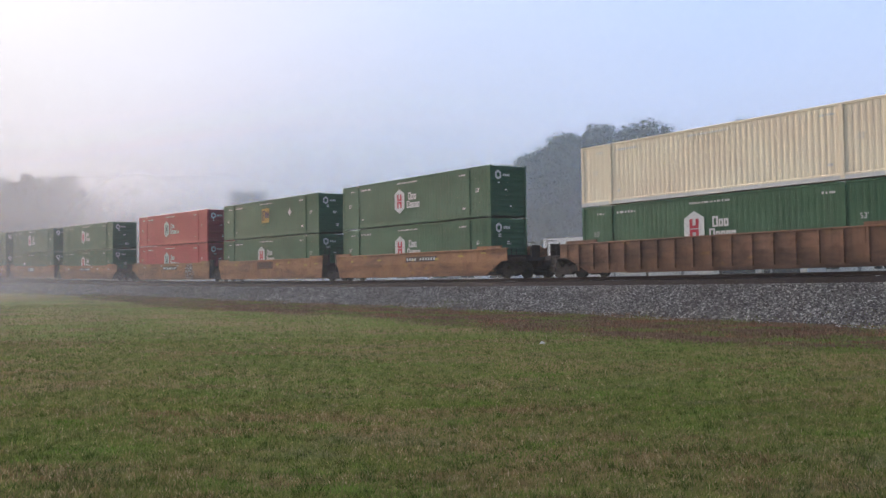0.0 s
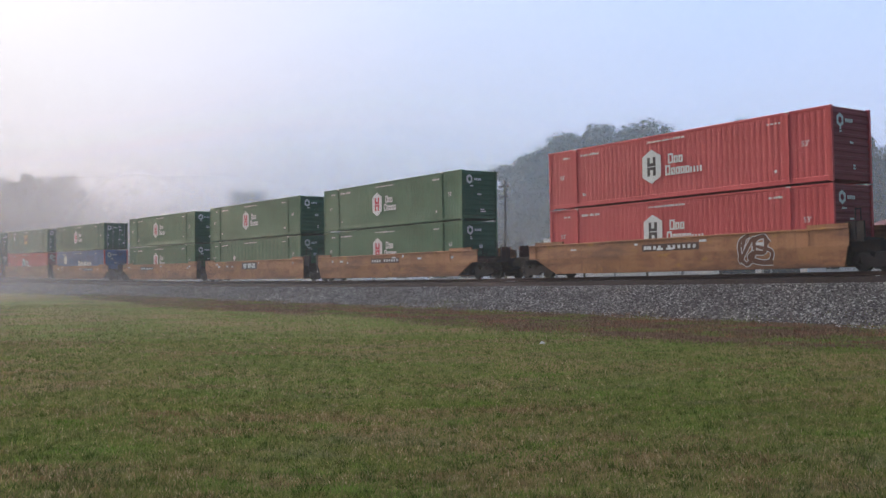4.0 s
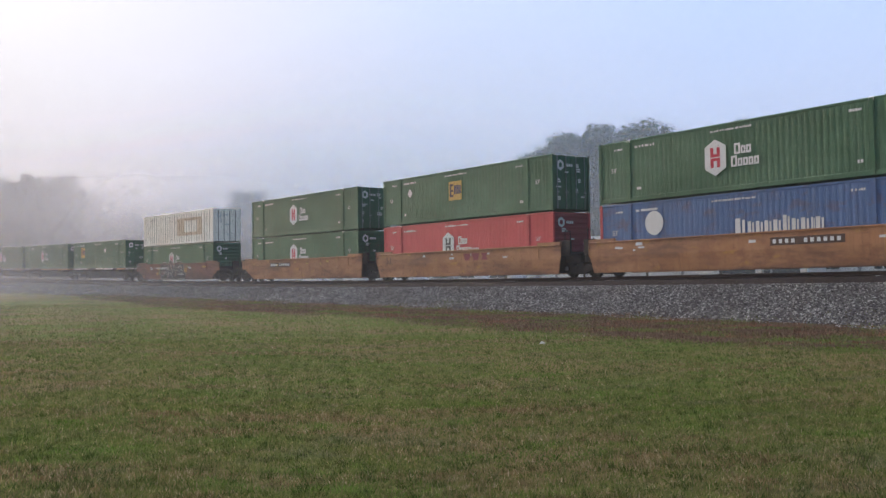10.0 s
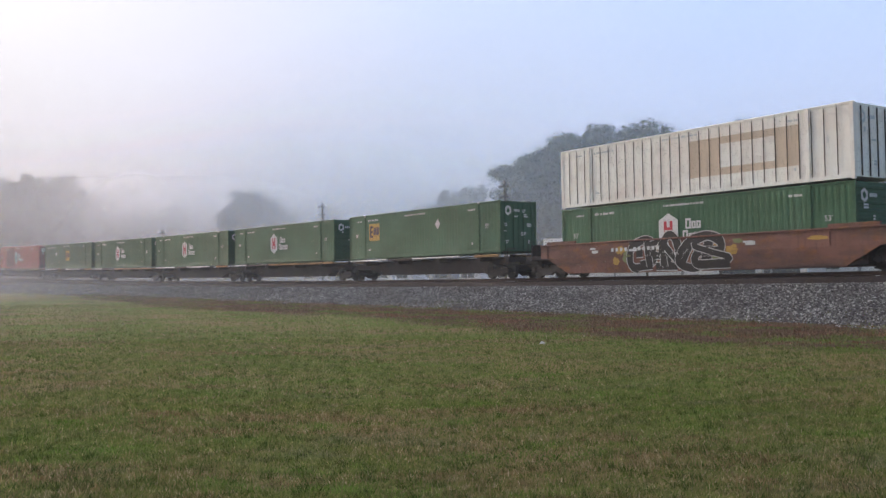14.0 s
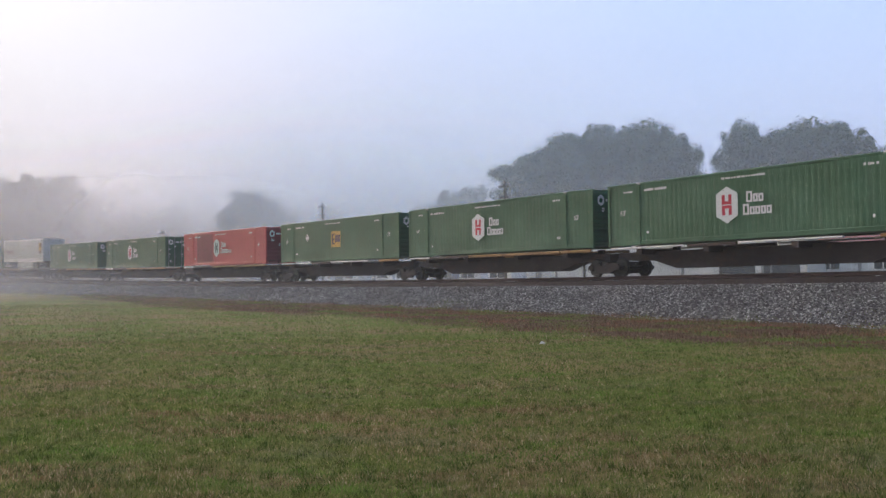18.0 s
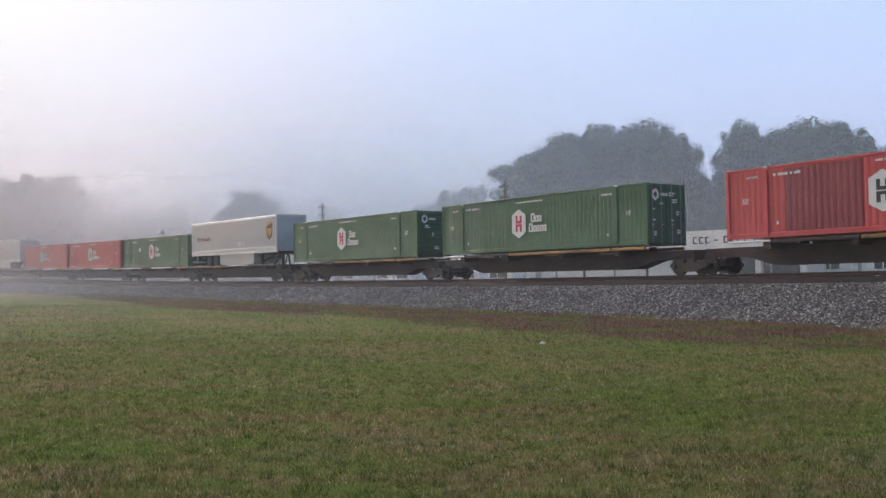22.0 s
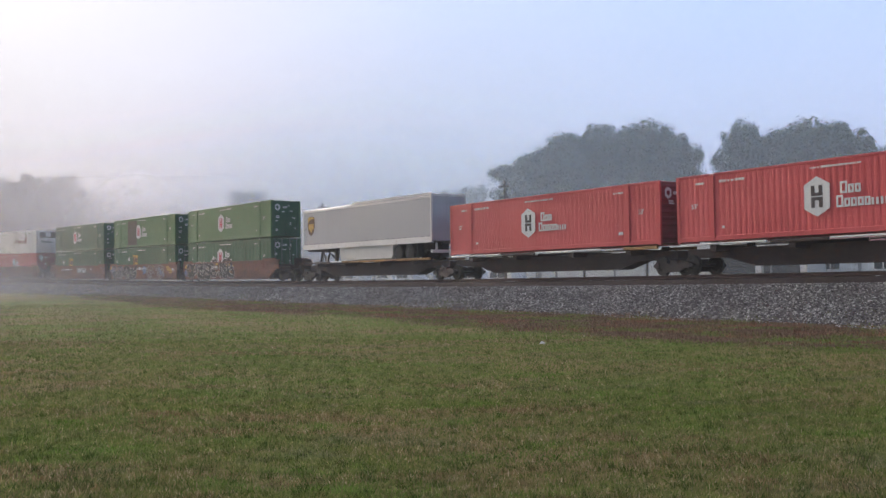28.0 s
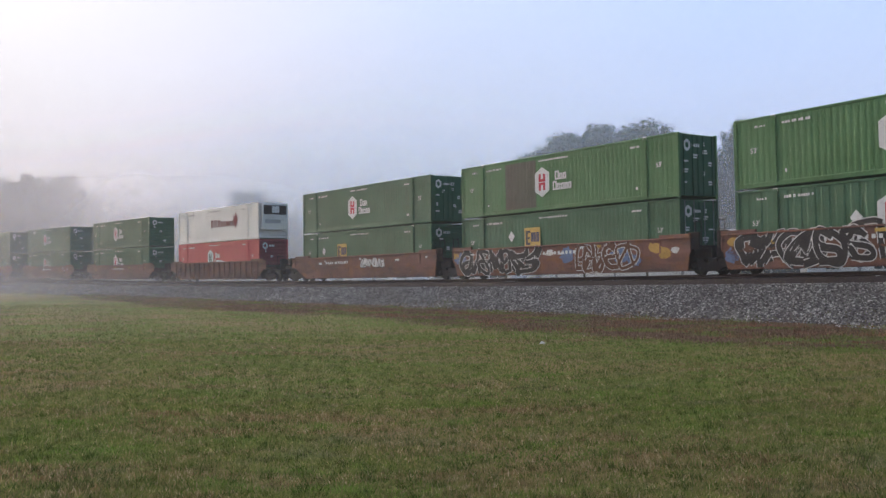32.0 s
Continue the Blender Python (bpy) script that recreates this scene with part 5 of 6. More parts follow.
    if number:
        dark = figures("53", -7.6, 1.02, 0.6, PANEL_DARK, t, y - 0.006)
    if deco:
        deco(t, y)
    MOVERS.append((t, place, pose(0, 0, 0)))
    return t


def spine_unit(place, jl, jr, left, right, label, sills):
    """One unit of a spine car: deep central beam, cross arms, edge sills."""
    t = thing("spine_car", label, "rail car", "spine cars of the train")
    a, e = -jl + (0.3 if left == "A" else 0.7), jr - (0.3 if right == "A" else 0.7)
    b = Build()
    b.plate([(a, 0.75), (a + 2.3, 0.70), (a + 3.6, 0.32), (e - 3.6, 0.32), (e - 2.3, 0.70), (e, 0.75), (e, 1.12), (a, 1.12)], -0.42, 0.42)
    part("spine_beam", b, SPINE_STEEL, t, "deep grimy central beam")
    for x in (-6.1, -2.2, 2.2, 6.1):
        part("cross_arm", Build().box(x - 0.16, x + 0.16, -1.32, 1.32, 0.98, 1.22), SPINE_STEEL, t)
    for side in (-1, 1):
        y0, y1 = (-1.36, -1.24) if side < 0 else (1.24, 1.36)
        for x0, x1, mat in sills:
            part("edge_sill", Build().box(x0, x1, y0, y1, 1.25 if mat is REFLECT else 1.19, 1.33, c=0.02), mat, t)
    for x in (-6.1, 6.1):
        for y in (-1.2, 1.2):
            part("pedestal", Build().box(x - 0.17, x + 0.17, y - 0.1, y + 0.1, 1.22, 1.38, c=0.02), BLACK_STEEL, t)
    for end, sign, j in ((left, -1, jl), (right, 1, jr)):
        if end == "C":
            truck(t, sign * (j - 1.85))
            part("coupler", Build().box(*sorted((sign * (j - 0.9), sign * (j + 0.06))), -0.12, 0.12, 0.68, 0.95, c=0.03), BLACK_STEEL, t)
            x = sign * (j - 0.75)
            part("end_sill", Build().box(x - 0.12, x + 0.12, -1.3, 1.3, 0.9, 1.15).rod((x, -1.25, 1.1), (x, -1.25, 1.6), 0.02).rod((x, -1.25, 1.6), (x, -0.7, 1.6), 0.02), BLACK_STEEL, t)
    if left == "A":
        truck(t, -jl)
    MOVERS.append((t, place, pose(0, 0, 0)))
    return t


def semi_trailer(place, base, wheels_left, label):
    """A parcel trailer standing on a spine unit."""
    t = thing("semi_trailer", label, "trailer", "trailers on the train")
    hl, w = 8.05, 1.28
    z0, z1 = 1.04, 3.95
    b = Build()
    b.prism([(-w, z0 + 0.1), (-w, z1 - 0.12), (-w + 0.05, z1 - 0.03), (-w + 0.14, z1), (w - 0.14, z1), (w - 0.05, z1 - 0.03), (w, z1 - 0.12), (w, z0 + 0.1)], -hl, hl)
    part("body", b, TRAILER, t, "light grey metal box with faint waves")
    d = -1 if wheels_left else 1
    for side in (-1, 1):
        y0, y1 = (-w - 0.025, -w) if side < 0 else (w, w + 0.025)
        part("top_rail", Build().box(-hl, hl, y0, y1, z1 - 0.22, z1 - 0.10), WHITE, t)
        part("lower_rail", Build().box(-hl, hl, y0, y1, z0, z0 + 0.27 if wheels_left else z0 + 0.38), WHITE, t)
        if wheels_left:
            part("rub_rail", Build().box(-hl, hl, y0 - 0.015 * (side < 0), y1 + 0.015 * (side > 0), z0 + 0.30, z0 + 0.44, c=0.012), WHITE, t)
        else:
            part("roof_rail", Build().box(-1.2, hl, *sorted((side * (w - 0.1), side * w)), z1 - 0.03, z1 + 0.09), WHITE, t)
        if side < 0:
            for i in range(25):
                x = -hl + 0.35 + 0.64 * i
                part("tie_slot", Build().box(x, x + (0.12 if wheels_left else 0.26), y0 - 0.004, y0 + 0.01, *((z0 + 0.17, z0 + 0.24) if wheels_left else (z0 + 0.35, z0 + 0.40))), MARK_DARK, t)
    for x in (-hl, hl):
        part("end_frame", Build().box(x - 0.06, x + 0.06, -w - 0.03, -w + 0.08, z0, z1).box(x - 0.06, x + 0.06, w - 0.08, w + 0.03, z0, z1).box(x - 0.04, x + 0.04, -w, w, z1 - 0.12, z1 + 0.01), WHITE, t)
    p = part("end_panel", Build().box(hl + 0.002, hl + 0.03, -w + 0.1, w - 0.1, z0 + 0.1, z1 - 0.14), TRAILER_END, t, "grey end panel with reflected sky in its paint")
    part("end_fitting", Build().box(hl + 0.03, hl + 0.07, 0.2, 0.5, 1.35, 1.75).box(hl + 0.03, hl + 0.05, 0.3, 0.42, 2.2, 2.35), MARK_DARK, p)
    nose = -d
    part("nose_frame", Build().box(*sorted((nose * 7.9, nose * 5.0)), -1.0, 1.0, z0 - 0.12, z0 + 0.1), BLACK_STEEL, t)
    gear, b0, b1, ax0, ax1 = (5.0, -2.37, 4.0, -4.46, -3.1) if wheels_left else (-3.9, -2.94, 3.7, 4.38, 5.68)
    x, k = gear, nose
    part("landing_gear", Build().box(x - 0.09, x + 0.09, -1.0, -0.82, 0.12, z0).box(x - 0.09, x + 0.09, 0.82, 1.0, 0.12, z0).rod((x, -0.9, 0.3), (x + 0.8 * k, 0.0, z0), 0.04).rod((x, 0.9, 0.3), (x + 0.8 * k, 0.0, z0), 0.04).rod((x, -0.9, 0.35), (x - 0.7 * k, -0.9, z0), 0.035).rod((x, -0.9, 0.4), (x, 0.9, 0.9), 0.03).box(x - 0.16, x + 0.16, -1.06, -0.76, 0.05, 0.12).box(x - 0.16, x + 0.16, 0.76, 1.06, 0.05, 0.12), BLACK_STEEL, t)
    part("belly_box", Build().plate([(b0 + 0.12, 0.2), (b1 - 0.12, 0.2), (b1, 0.36), (b1, z0 + 0.08), (b0, z0 + 0.08), (b0, 0.36)], -1.2, 1.2), TRAILER_BOX, t, "white storage box under the floor")
    for x in (ax0, ax1):
        for y in (-1.0, 1.0):
            g = part("wheel", Build().turned([(0.24, -0.26), (0.46, -0.27), (0.51, -0.22), (0.51, 0.22), (0.46, 0.27), (0.24, 0.26)], y, 22, x, 0.53), TYRE, t)
            part("rim", Build().turned([(0.08, -0.12), (0.2, -0.16), (0.25, -0.27), (0.25, 0.27), (0.08, 0.12)], y, 16, x, 0.53), GREY_STEEL, g)
    lo, hi = min(ax0, ax1), max(ax0, ax1)
    part("axle_frame", Build().box(lo - 0.9, hi + 0.9, -0.55, 0.55, 0.6, z0 + 0.1), BLACK_STEEL, t)
    flap = (ax0 - 0.75) if wheels_left else (ax1 + 0.75)
    part("mud_flap", Build().box(flap, flap + 0.03, -1.2, -0.7, 0.2, z0).box(flap, flap + 0.03, 0.7, 1.2, 0.2, z0), TYRE, t)
    part("bumper", Build().box(*sorted((d * 7.85, d * 8.02)), -1.2, 1.2, 0.42, 0.6).box(*sorted((d * 7.9, d * 8.0)), -0.9, -0.8, 0.6, z0).box(*sorted((d * 7.9, d * 8.0)), 0.8, 0.9, 0.6, z0), WHITE, t)
    p = nose * 7.0
    part("king_pin_stand", Build().box(p - 0.25, p + 0.25, -0.5, 0.5, -0.1, 0.12).rod((p - 1.1 * nose, -0.5, -0.05), (p, -0.25, z0 - 0.1), 0.06).rod((p - 1.1 * nose, 0.5, -0.05), (p, 0.25, z0 - 0.1), 0.06).rod((p + 0.35 * nose, -0.3, 0), (p, -0.3, z0 - 0.1), 0.07).rod((p + 0.35 * nose, 0.3, 0), (p, 0.3, z0 - 0.1), 0.07), BLACK_STEEL, t, "folding hitch stand")
    # shield and lettering on the nose end of the side
    s, y = nose * 6.9, -w - 0.01
    sh = [(s - 0.5, 3.32), (s - 0.5, 2.6), (s - 0.36, 2.27), (s, 2.02), (s + 0.36, 2.27), (s + 0.5, 2.6), (s + 0.5, 3.32), (s + 0.25, 3.42), (s - 0.25, 3.42)]
    g = part("shield_emblem", Build().plate(sh, y - 0.006, y), MARK_BROWN, t, "brown and gold shield emblem")
    q, y2 = Build(), y - 0.006
    q.plate([(s - 0.46, 2.98), (s - 0.2, 3.2), (s + 0.46, 3.28), (s + 0.46, 3.31), (s + 0.24, 3.39), (s - 0.24, 3.39), (s - 0.46, 3.31)], y2 - 0.006, y2)
    for x0, za, zb in ((-0.36, 2.5, 2.9), (-0.1, 2.3, 2.9), (0.16, 2.5, 2.9)):
        q.plate(rect(s + x0, za, 0.2, zb - za), y2 - 0.006, y2)
    part("emblem_band", q, GOLD, g)
    if wheels_left:
        b, x = Build(), -6.9
        for i in range(11):
            if i != 3:
                h = 0.34 if i in (0, 1, 2, 4, 9) else 0.22
                b.plate(rect(x, 2.3, 0.16, h), y - 0.006, y)
            x += 0.26
        part("lettering", b, MARK_BROWN, t, "small brown letter bars")
        for x in (1.0, 2.3):
            part("round_notice", Build().plate([(x + 0.15 * math.cos(a * 0.785), 1.85 + 0.15 * math.sin(a * 0.785)) for a in range(8)], y - 0.006, y), MARK_WHITE, t)
        part("placard", Build().plate([(1.4, 1.85), (1.65, 1.62), (1.9, 1.85), (1.65, 2.08)], y - 0.006, y), MARK_WHITE, t)
    MOVERS.append((t, place, pose(0, 0, base)))
    return t


def reefer(place, base):
    """White refrigerated box with its cooling unit on the end."""
    t = container(place, base, WHITE, WHITE, "white refrigerated container with dark red letter bars, on a red one", lettering=MARK_DARK)
    t.name = "refrigerated_container"
    hl = LEN / 2
    u = part("cooling_unit", Build().box(hl - 0.03, hl + 0.32, -1.1, 1.1, 0.75, 2.75, c=0.08), WHITE, t, "white cooling unit with dark grilles")
    part("grille", Build().box(hl + 0.32, hl + 0.34, -1.0, 1.0, 1.95, 2.68), BLACK_STEEL, u)
    part("fan_cover", Build().box(hl + 0.34, hl + 0.37, -0.28, 0.36, 2.08, 2.6, c=0.05), WHITE, u)
    part("louvre", Build().box(hl + 0.32, hl + 0.34, -0.9, 0.5, 1.25, 1.55), GREY_STEEL, u)
    b, x, y = Build(), -0.9, FACE - 0.006
    for i, lw in enumerate((0.5, 0.1, 0.5, 0.1, 0.55, 0.42, 0.42, 0.2, 0.42, 0.42, 0.42)):
        hh = 0.62 if i in (0, 2, 4) else 0.12 if lw == 0.1 else 0.42
        b.plate(rect(x, 1.25, lw * 0.3, hh), y, FACE)
        if lw > 0.15:
            b.plate(rect(x + lw * 0.55, 1.25, lw * 0.26, hh), y, FACE).plate(rect(x, 1.25 + hh - 0.1, lw * 0.8, 0.1), y, FACE)
        x += lw + 0.05
    part("lettering", b, RED_DARK, t, "dark red letter bars")
    x = 3.9
    part("crest_emblem", Build().plate([(x - 0.35, 2.2), (x - 0.4, 1.6), (x, 1.0), (x + 0.4, 1.6), (x + 0.35, 2.2), (x + 0.15, 1.95), (x, 2.45), (x - 0.15, 1.95)], y, FACE), RED_DARK, t, "dark red crest emblem")
    return t


# rounded stroke shapes, several to a tangled sign
GLYPHS = (
    (((0.95, 0.85), (0.5, 1.0), (0.1, 0.8), (0.3, 0.55), (0.8, 0.45), (0.9, 0.15), (0.45, 0.0), (0.0, 0.12)),),
    (((0.5, 1.0), (0.05, 0.75), (0.05, 0.25), (0.5, 0.0), (0.95, 0.25), (0.95, 0.75), (0.5, 1.0)),),
    (((0.1, 0.0), (0.15, 0.95)), ((0.15, 0.95), (0.8, 0.95), (0.85, 0.6), (0.2, 0.5), (0.95, 0.0))),
    (((0.0, 0.05), (0.4, 0.95), (0.6, 0.95), (1.0, 0.05)), ((0.2, 0.35), (0.85, 0.35))),
    (((0.1, 0.95), (0.1, 0.05), (0.9, 0.1)), ((0.1, 0.5), (0.75, 0.55)), ((0.1, 0.95), (0.85, 0.9))),
    (((0.05, 0.9), (0.3, 0.1), (0.55, 0.6), (0.75, 0.1), (1.0, 0.95)),),
    (((0.1, 0.0), (0.1, 0.95), (0.85, 0.05), (0.9, 1.0)),),
)


def tag_strokes(t, y, x0, x1, seed, fill, line, z0=0.35, z1=1.55, step=0.62, weight=1.0):
    """Sprayed lettering that cannot be read: tangled fat strokes with pale outlines."""
    rnd = random.Random(seed)
    layers = [Build(), Build()]

    def stroke(pts, wide, b, proud):
        # a rounded path through the points, drawn as a ribbon on the plate
        path = []
        for i in range(len(pts) - 1):
            p0, p1, p2, p3 = (Vector(pts[max(0, min(len(pts) - 1, i + d))]) for d in (-1, 0, 1, 2))
            for k in range(5):
                u = k / 5
                path.append(0.5 * (2 * p1 + (p2 - p0) * u + (2 * p0 - 5 * p1 + 4 * p2 - p3) * u * u + (3 * p1 - p0 - 3 * p2 + p3) * u ** 3))
        path.append(Vector(pts[-1]))
        k = len(b.v)
        for i, q in enumerate(path):
            d = (path[min(i + 1, len(path) - 1)] - path[max(i - 1, 0)]).normalized()
            nrm = Vector((-d.y, d.x)) * wide / 2
            for c in (q - nrm, q + nrm):
                b.v.append((c.x, y + max(0.0, 0.95 - c.y) * 0.095 - proud, c.y))
        b.f += [(k + 2 * i, k + 2 * i + 2, k + 2 * i + 3, k + 2 * i + 1) for i in range(len(path) - 1)]

    x, h, n = x0, z1 - z0, 0
    while x < x1:
        w = step * rnd.uniform(0.8, 1.3)
        proud = 0.004 + 0.0018 * (n // 3)
        mirror, turn, lean = rnd.choice((0, 1)), rnd.choice((0, 1)), rnd.uniform(-0.35, 0.35)
        for _, glyph in enumerate(rnd.choice(GLYPHS) + rnd.choice(GLYPHS)[:1]):
            pts = [(x + w * (abs(mirror - u) + lean * v + rnd.uniform(-0.22, 0.22)), z0 + h * (abs(turn - v) + rnd.uniform(-0.1, 0.1))) for u, v in glyph]
            mirror = 1 - mirror
            n += 1
            fat = rnd.uniform(0.14, 0.22) * min(1.0, h) * weight
            stroke(pts, fat + 0.075, layers[0], proud + 0.0002 * _)
            stroke(pts, fat, layers[1], proud + 0.0010 + 0.0002 * _)
        x += w * 0.74
    tagged(part("sprayed_outline", layers[0], line, t, "pale sprayed outlines"), kind="stuff")
    tagged(part("sprayed_fill", layers[1], fill, t, "dark sprayed lettering"), kind="stuff")


def sprayed_blobs(t, y, mat, seed, spots, label):
    """Soft-edged sprayed patches with ragged rims: x, z, half width, half height."""
    rnd, b = random.Random(seed), Build()
    for x, z, w, h in spots:
        # one piece on each side of the plate's fold
        for lo, hi in ((0.30, 0.945), (0.955, 1.57)):
            if z + h < lo or z - h > hi:
                continue
            k = len(b.v)
            rim = [(x + w * math.cos(a * 0.349) * rnd.uniform(0.65, 1.15), max(lo, min(hi, z + h * math.sin(a * 0.349) * rnd.uniform(0.65, 1.15)))) for a in range(18)]
            pts = [(x, max(lo, min(hi, z)))] + rim
            b.v += [(px, y + max(0.0, 0.95 - pz) * 0.095 - 0.003, pz) for px, pz in pts]
            b.f += [(k, k + 1 + i, k + 1 + (i + 1) % 18) for i in range(18)]
    tagged(part("sprayed_patch", b, mat, t, label), kind="stuff")


def deco_three(t, y):
    tag_strokes(t, y, 3.7, 4.9, 51, GRIME, SILVER_SPRAY, 0.35, 1.45, 0.9)


def deco_ten(t, y):
    sprayed_blobs(t, y, YELLOW_SPRAY, 12, [(-3.9, 1.2, 0.35, 0.2), (-4.2, 0.7, 0.25, 0.2), (1.9, 1.3, 0.4, 0.2), (2.5, 1.0, 0.35, 0.22), (2.2, 0.6, 0.3, 0.2), (6.6, 1.3, 0.5, 0.1)], "yellow sprayed flecks")
    sprayed_blobs(t, y, GREEN_SPRAY, 13, [(-3.5, 0.9, 0.3, 0.3), (1.7, 0.9, 0.45, 0.35), (2.8, 1.35, 0.3, 0.12)], "dull green sprayed patches")
    tag_strokes(t, y, -3.2, 1.0, 11, BLACK_SPRAY, SILVER_SPRAY, 0.35, 1.6, 1.25, 1.7)


def deco_24(t, y):
    sprayed_blobs(t, y, GRIME, 22, [(-7.6 + 1.05 * k, 0.9, 0.75, 0.6) for k in range(9)], "dark brown sprayed ground")
    sprayed_blobs(t, y, BLUE_SPRAY, 23, [(-8.2, 0.75, 0.4, 0.35), (1.3, 1.15, 0.5, 0.2)], "dull blue sprayed patches")
    sprayed_blobs(t, y, YELLOW_SPRAY, 24, [(-8.1, 1.3, 0.35, 0.2), (-2.4, 1.3, 0.3, 0.16), (-0.3, 1.35, 0.4, 0.16), (0.9, 0.8, 0.22, 0.18)], "orange sprayed flecks")
    tag_strokes(t, y, -7.8, -2.9, 21, BLACK_SPRAY, SILVER_SPRAY, 0.35, 1.5, 1.0, 1.45)
    tag_strokes(t, y, -2.6, 0.9, 27, BLACK_SPRAY, SILVER_SPRAY, 0.35, 1.75, 0.95, 1.4)


def deco_25(t, y):
    sprayed_blobs(t, y, BLUE_SPRAY, 32, [(-8.1, 1.1, 0.6, 0.4), (0.9, 1.1, 0.6, 0.4), (4.6, 1.0, 0.7, 0.4), (5.4, 0.7, 0.5, 0.3)], "blue sprayed patches")
    sprayed_blobs(t, y, YELLOW_SPRAY, 34, [(-8.5, 1.3, 0.3, 0.2), (6.7, 1.25, 0.5, 0.25), (7.3, 1.0, 0.35, 0.3), (3.0, 1.45, 0.3, 0.1)], "orange sprayed flecks")
    sprayed_blobs(t, y, SILVER_SPRAY, 36, [(7.9, 1.1, 0.25, 0.15), (-0.4, 1.2, 0.4, 0.12)], "pale sprayed flecks")
    tag_strokes(t, y, -7.8, -1.8, 31, BLACK_SPRAY, SILVER_SPRAY, 0.35, 1.55, 1.1, 1.3)
    tag_strokes(t, y, 1.6, 4.6, 33, GRIME, SILVER_SPRAY, 0.35, 1.5, 0.85)


def deco_26(t, y):
    tag_strokes(t, y, 0.2, 2.6, 41, SILVER_SPRAY, BLACK_SPRAY, 0.9, 1.4, 0.5)


HEX = ("hex", -1.05, 1.5)
LOW = 0.47                                    # foot of the lower box in a well
UP = LOW + HIGH + 0.05                        # on the twist locks between the boxes
DECK = 1.375
GREEN_TOP = "green corrugated steel container with a white hexagon emblem, stacked on another"
GREEN_LOW = "green corrugated steel container standing low in a well car"
GREEN_DECK = "green corrugated steel container on a spine car"
RED_DECK = "red corrugated steel container on a spine car"

# middle of each load along the train, and the joint ahead of each car
PLACE = [14.05, 37.5, 57.08, 76.6, 100.3, 120.0, 139.45, 163.0, 182.55, 201.91, 225.6, 246.75, 265.0, 282.45, 299.65, 316.95, 335.7, 356.33, 375.15,
         394.1, 411.25, 428.42, 445.57, 463.65, 485.03, 504.2, 523.45, 546.95, 570.4, 594.1, 617.8]
JOINT = ["C", "A", "A", "C", "A", "A", "C", "A", "A", "C", "C", "A", "A", "A", "A", "C", "A", "A", "C", "A", "A", "A", "A", "C", "A", "A", "C", "C", "C", "C", "C"]
# JOINT[i] joins car i to the one behind it


def joint(i):
    """How far along the train the joint behind car i lies."""
    if i < 0:
        return PLACE[0] - 11.85
    if i >= len(PLACE) - 1:
        return PLACE[-1] + 11.85
    mid = (PLACE[i] + PLACE[i + 1]) / 2
    return mid + (1.2 if i == 10 else -1.2 if i == 23 else 0.0)


DULL, OCHRE, PALE = SPINE_STEEL, YELLOW_SILL, REFLECT
OCHRE_RUN = ((-7.9, -5.9, PALE), (-5.8, -2.0, DULL), (-1.9, 5.7, OCHRE), (5.8, 7.9, OCHRE))
PALE_RUN = ((-7.9, -3.4, PALE), (-3.2, -0.6, DULL), (-0.5, 4.3, PALE), (5.8, 7.9, OCHRE))
SILLS = {i: OCHRE_RUN if i in (12, 14, 16, 17, 18) else PALE_RUN for i in range(11, 24)}
SILLS[19] = ((-7.9, -0.6, OCHRE), (-0.5, 3.2, PALE), (3.3, 7.9, DULL))
SILLS[23] = ((-7.9, -4.2, DULL), (-4.1, -2.6, PALE), (-2.5, 7.9, OCHRE))


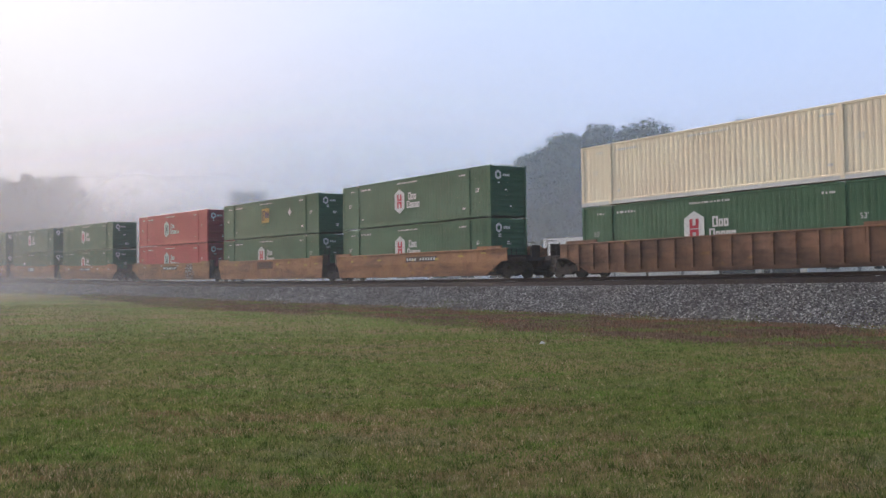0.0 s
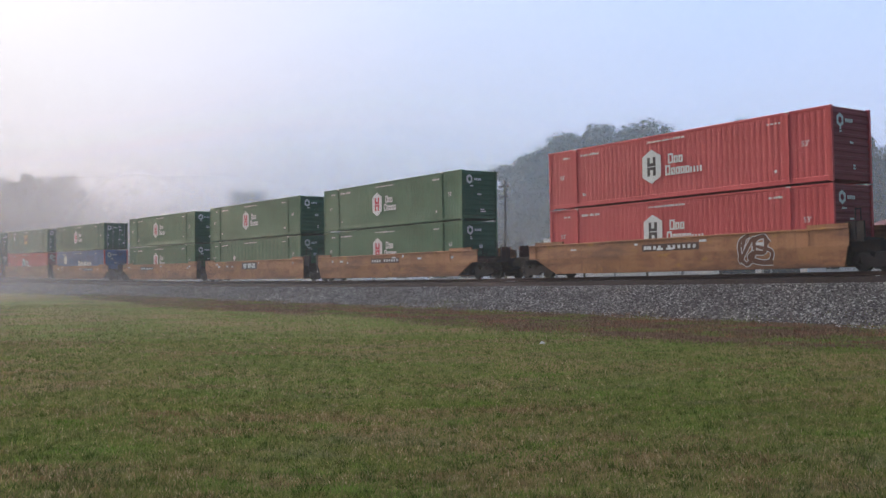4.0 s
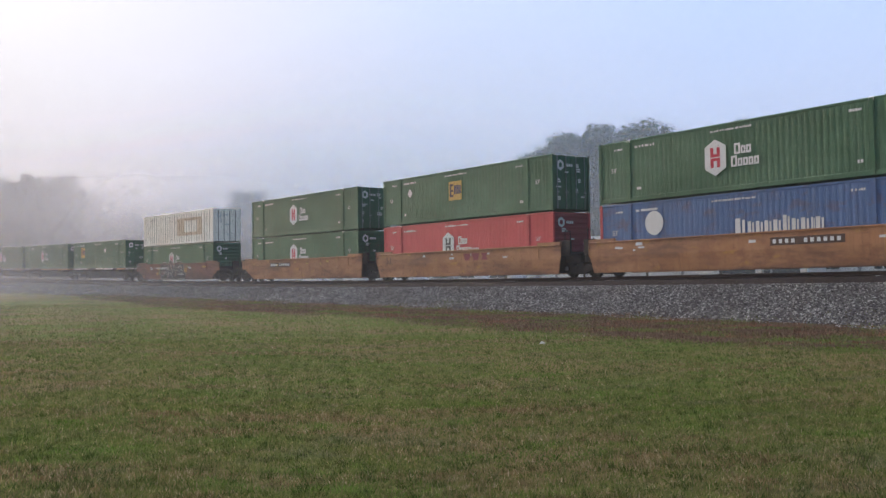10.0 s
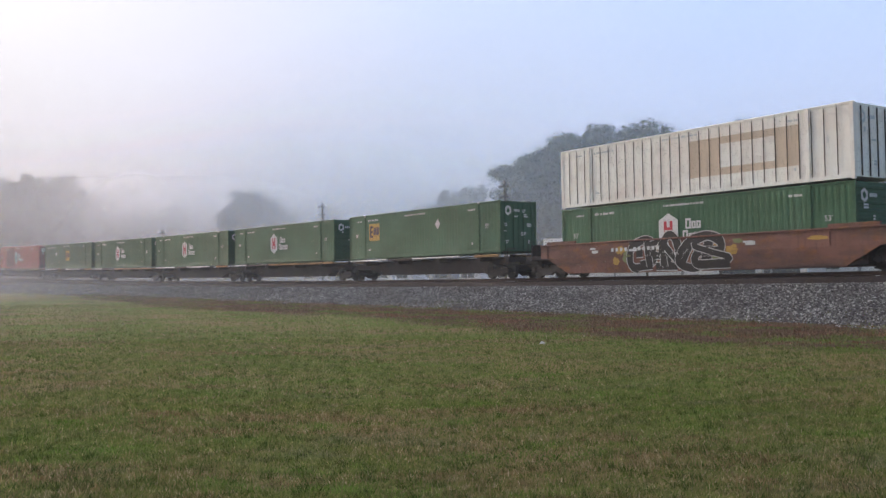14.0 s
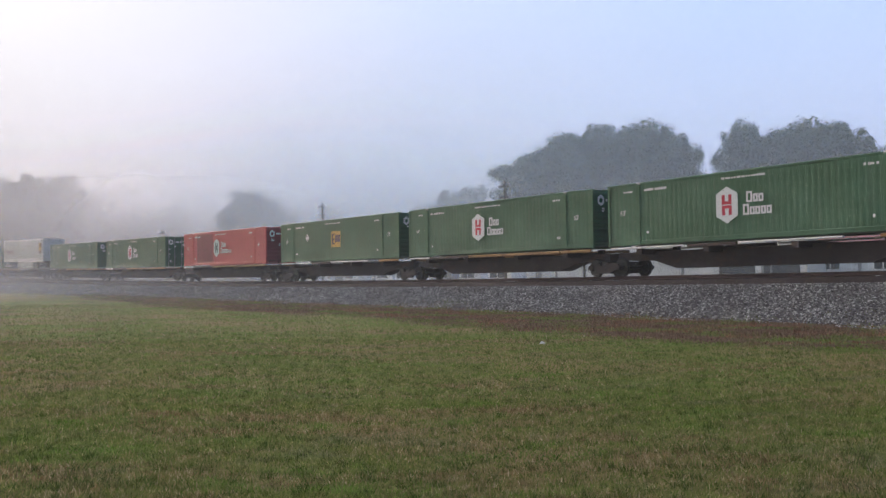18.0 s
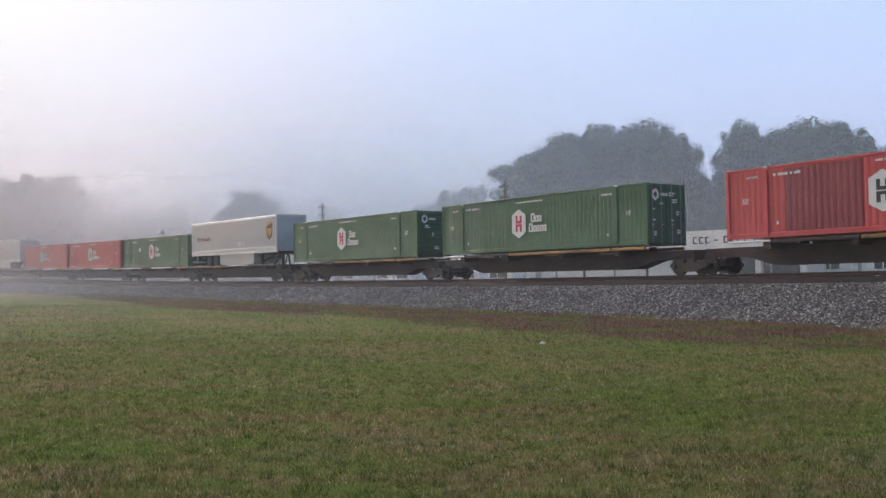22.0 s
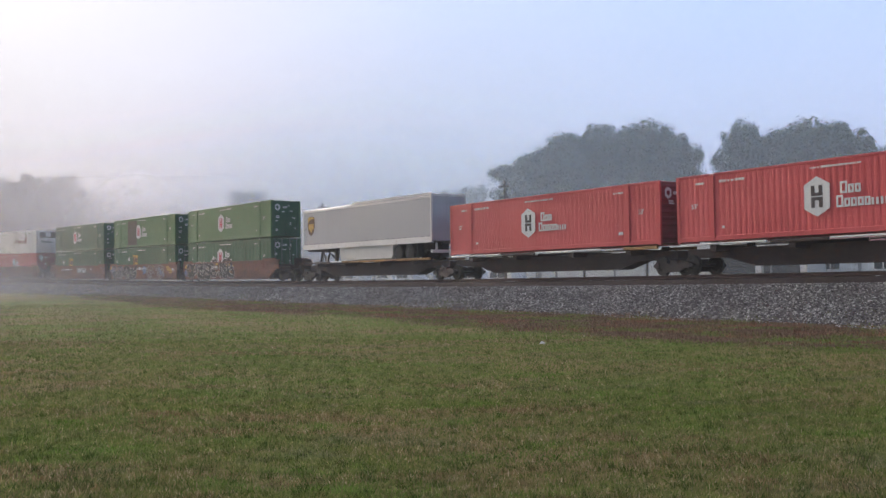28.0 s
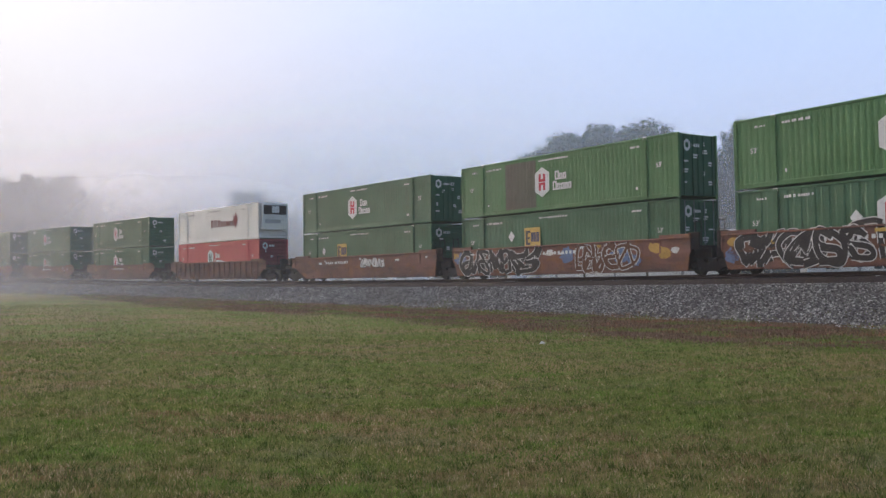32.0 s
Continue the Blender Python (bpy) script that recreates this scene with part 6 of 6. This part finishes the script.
def train():
    wells = {0: BROWN_WELL, 1: ORANGE, 2: ORANGE, 3: ORANGE, 4: ORANGE, 5: ORANGE, 6: ORANGE, 7: ORANGE, 8: ORANGE, 9: ORANGE, 10: RUST, 24: RUST, 25: RUST, 26: RUST, 27: RUST, 28: RUST, 29: RUST, 30: RUST}
    for i, s in enumerate(PLACE):
        jl, jr = joint(i) - s, s - joint(i - 1)
        left, right = JOINT[i], JOINT[i - 1] if i else "C"
        if i in wells:
            deco = {3: deco_three, 10: deco_ten, 24: deco_24, 25: deco_25, 26: deco_26}.get(i)
            text = "weathered brown well car with ribbed sides" if i == 0 else "rust-brown well car with ribbed sides" if i == 27 else "rust-brown well car unit covered in graffiti" if deco and i > 3 else "rust-brown well car with plain sides" if i > 9 else "weathered orange well car unit carrying stacked containers"
            well_unit(s, jl, jr, left, right, wells[i], text, i in (0, 27), deco, {2: "dark", 5: "pale", 8: "red"}.get(i, ""), i == 8)
        else:
            spine_unit(s, jl, jr, left, right, "grimy dark spine car unit with a deep central beam", SILLS[i])
    g, ge = GREEN, GREEN_END

    def pair(i, low_marks=(HEX,), top_marks=(HEX,), low=(g, ge), top=(g, ge), low_label=GREEN_LOW, top_label=GREEN_TOP, dl=False, dt=False, wl=False, wt=False, seams=False):
        container(PLACE[i], LOW, low[0], low[1], low_label, dl, wl, low_marks, posts=RED if i == 7 else None)
        box = container(PLACE[i], UP, top[0], top[1], top_label, dt, wt, top_marks)
        if seams:
            strip = Build().plate(rect(-0.018, 0.2, 0.036, 2.56), FACE - 0.016, FACE).mesh("seam", SEAM)
            for k in range(28):
                part("seam", strip, SEAM, box).location = (-7.45 + 0.55 * k, 0, 0)
            for k in range(4):
                part("end_seam", Build().box(LEN / 2 - 0.034, LEN / 2 + 0.004, -0.81 + 0.53 * k, -0.77 + 0.53 * k, 0.15, 2.76), SEAM, box)

    # side colour, then a darker red for the end wall
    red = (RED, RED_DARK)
    pair(0, top=(TAN, TAN), top_marks=(("patch", -8.05, 0.0, 16.1, 0.17, WHITE),), top_label="cream corrugated container stacked on a green one", wt=False)
    pair(1)
    pair(2, top_marks=(("square", -0.3, 1.7), ("diamond", 3.7, 1.75)), top_label="green corrugated container with an ochre square emblem, stacked on another")
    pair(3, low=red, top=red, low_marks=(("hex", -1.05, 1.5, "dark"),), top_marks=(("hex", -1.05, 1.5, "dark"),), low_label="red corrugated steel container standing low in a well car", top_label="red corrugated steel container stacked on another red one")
    pair(4)
    pair(5, low_marks=(("diamond", -3.2, 1.45),), wl=True)
    pair(6)
    pair(7, low=(BLUE, BLUE), low_marks=(("disc", -4.6, 1.9), ("word", -0.1, 1.15, (0.62, 0.4, 0.42, 0.42, 0.45, 0.4, 0.42, 0.45, 0.2, 0.45), 0.52)), low_label="blue corrugated container with white letter bars and a red end frame", dt=True)
    pair(8, low=red, low_marks=(("hex", -1.05, 1.5, "dark"),), low_label="red corrugated steel container standing low in a well car", top_marks=(("square", -0.3, 1.7), ("diamond", -5.0, 1.9)), top_label="green container with an ochre square emblem, stacked on a red one", dt=True)
    pair(9, dt=True)
    pair(10, top=(WHITE_OLD, WHITE_OLD), top_marks=(("patch", 0.3, 0.75, 5.6, 1.6, TAN_PATCH), ("patch", 1.7, 1.05, 2.6, 1.0, WHITE_OLD)), top_label="weathered white container with tan patches, stacked on a green one", wt="panel", seams=True)
    for i, marks, doors in ((11, (("square", -4.9, 1.75), ("diamond", 2.2, 1.9)), True), (12, (HEX,), False), (13, (HEX,), False), (14, (HEX,), False), (15, (("square", 0.2, 1.5), ("diamond", -3.9, 1.75)), False), (17, (HEX,), True), (18, (HEX,), False), (20, (("hex", -0.6, 1.5), ("diamond", -3.6, 1.75)), False)):
        container(PLACE[i], DECK, g, ge, GREEN_DECK, doors, False, marks)
    container(PLACE[16], DECK, RED, RED_DARK, "red corrugated container with a dark repainted patch, on a spine car", False, False, (("hex", -1.05, 1.5, "dark"), ("patch", -5.2, 0.2, 3.4, 2.55, RED_DARK)))
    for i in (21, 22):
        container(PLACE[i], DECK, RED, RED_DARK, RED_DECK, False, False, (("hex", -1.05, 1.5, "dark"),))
    semi_trailer(PLACE[19], 1.2, True, "grey parcel trailer with a brown shield, on a spine car")
    semi_trailer(PLACE[23], 1.2, False, "grey parcel trailer with tandem wheels, on a spine car")
    light = (GREEN_LIGHT, ge)
    pair(24, low_marks=(("hex", -1.2, 1.55), ("diamond", -2.6, 1.5)), top=light, wl=True, dt=True, dl=True)
    pair(25, top=light, low_marks=(("square", -1.9, 1.6), ("diamond", -3.6, 1.75)), top_marks=(HEX, ("patch", -4.2, 0.2, 2.4, 2.5, BROWN_PATCH)), dl=True, dt=True, low_label="green container with an ochre square emblem, low in a well car")
    pair(26, low_marks=(("square", -2.5, 1.5), ("diamond", -5.0, 1.6)), dt=True)
    container(PLACE[27], LOW, RED, RED_DARK, "red corrugated steel container standing low in a well car", False, False, (("hex", -1.05, 1.5, "dark"),))
    reefer(PLACE[27], UP - 0.05)
    for i in (28, 29, 30):
        pair(i)


train()


def motions():
    for ob, place, at in MOVERS:
        walk(ob, [(t, car_pose(place - RUN[t]) @ at) for t in TIMES])
    turn = [(k / 30, Matrix.Rotation(run(k / 30) / 0.42, 4, "Y")) for k in range(961)] if SPIN else []
    for w, at in WHEELS if SPIN else []:
        walk(w, [(t, at @ m) for t, m in turn])


SPIN = True
motions()
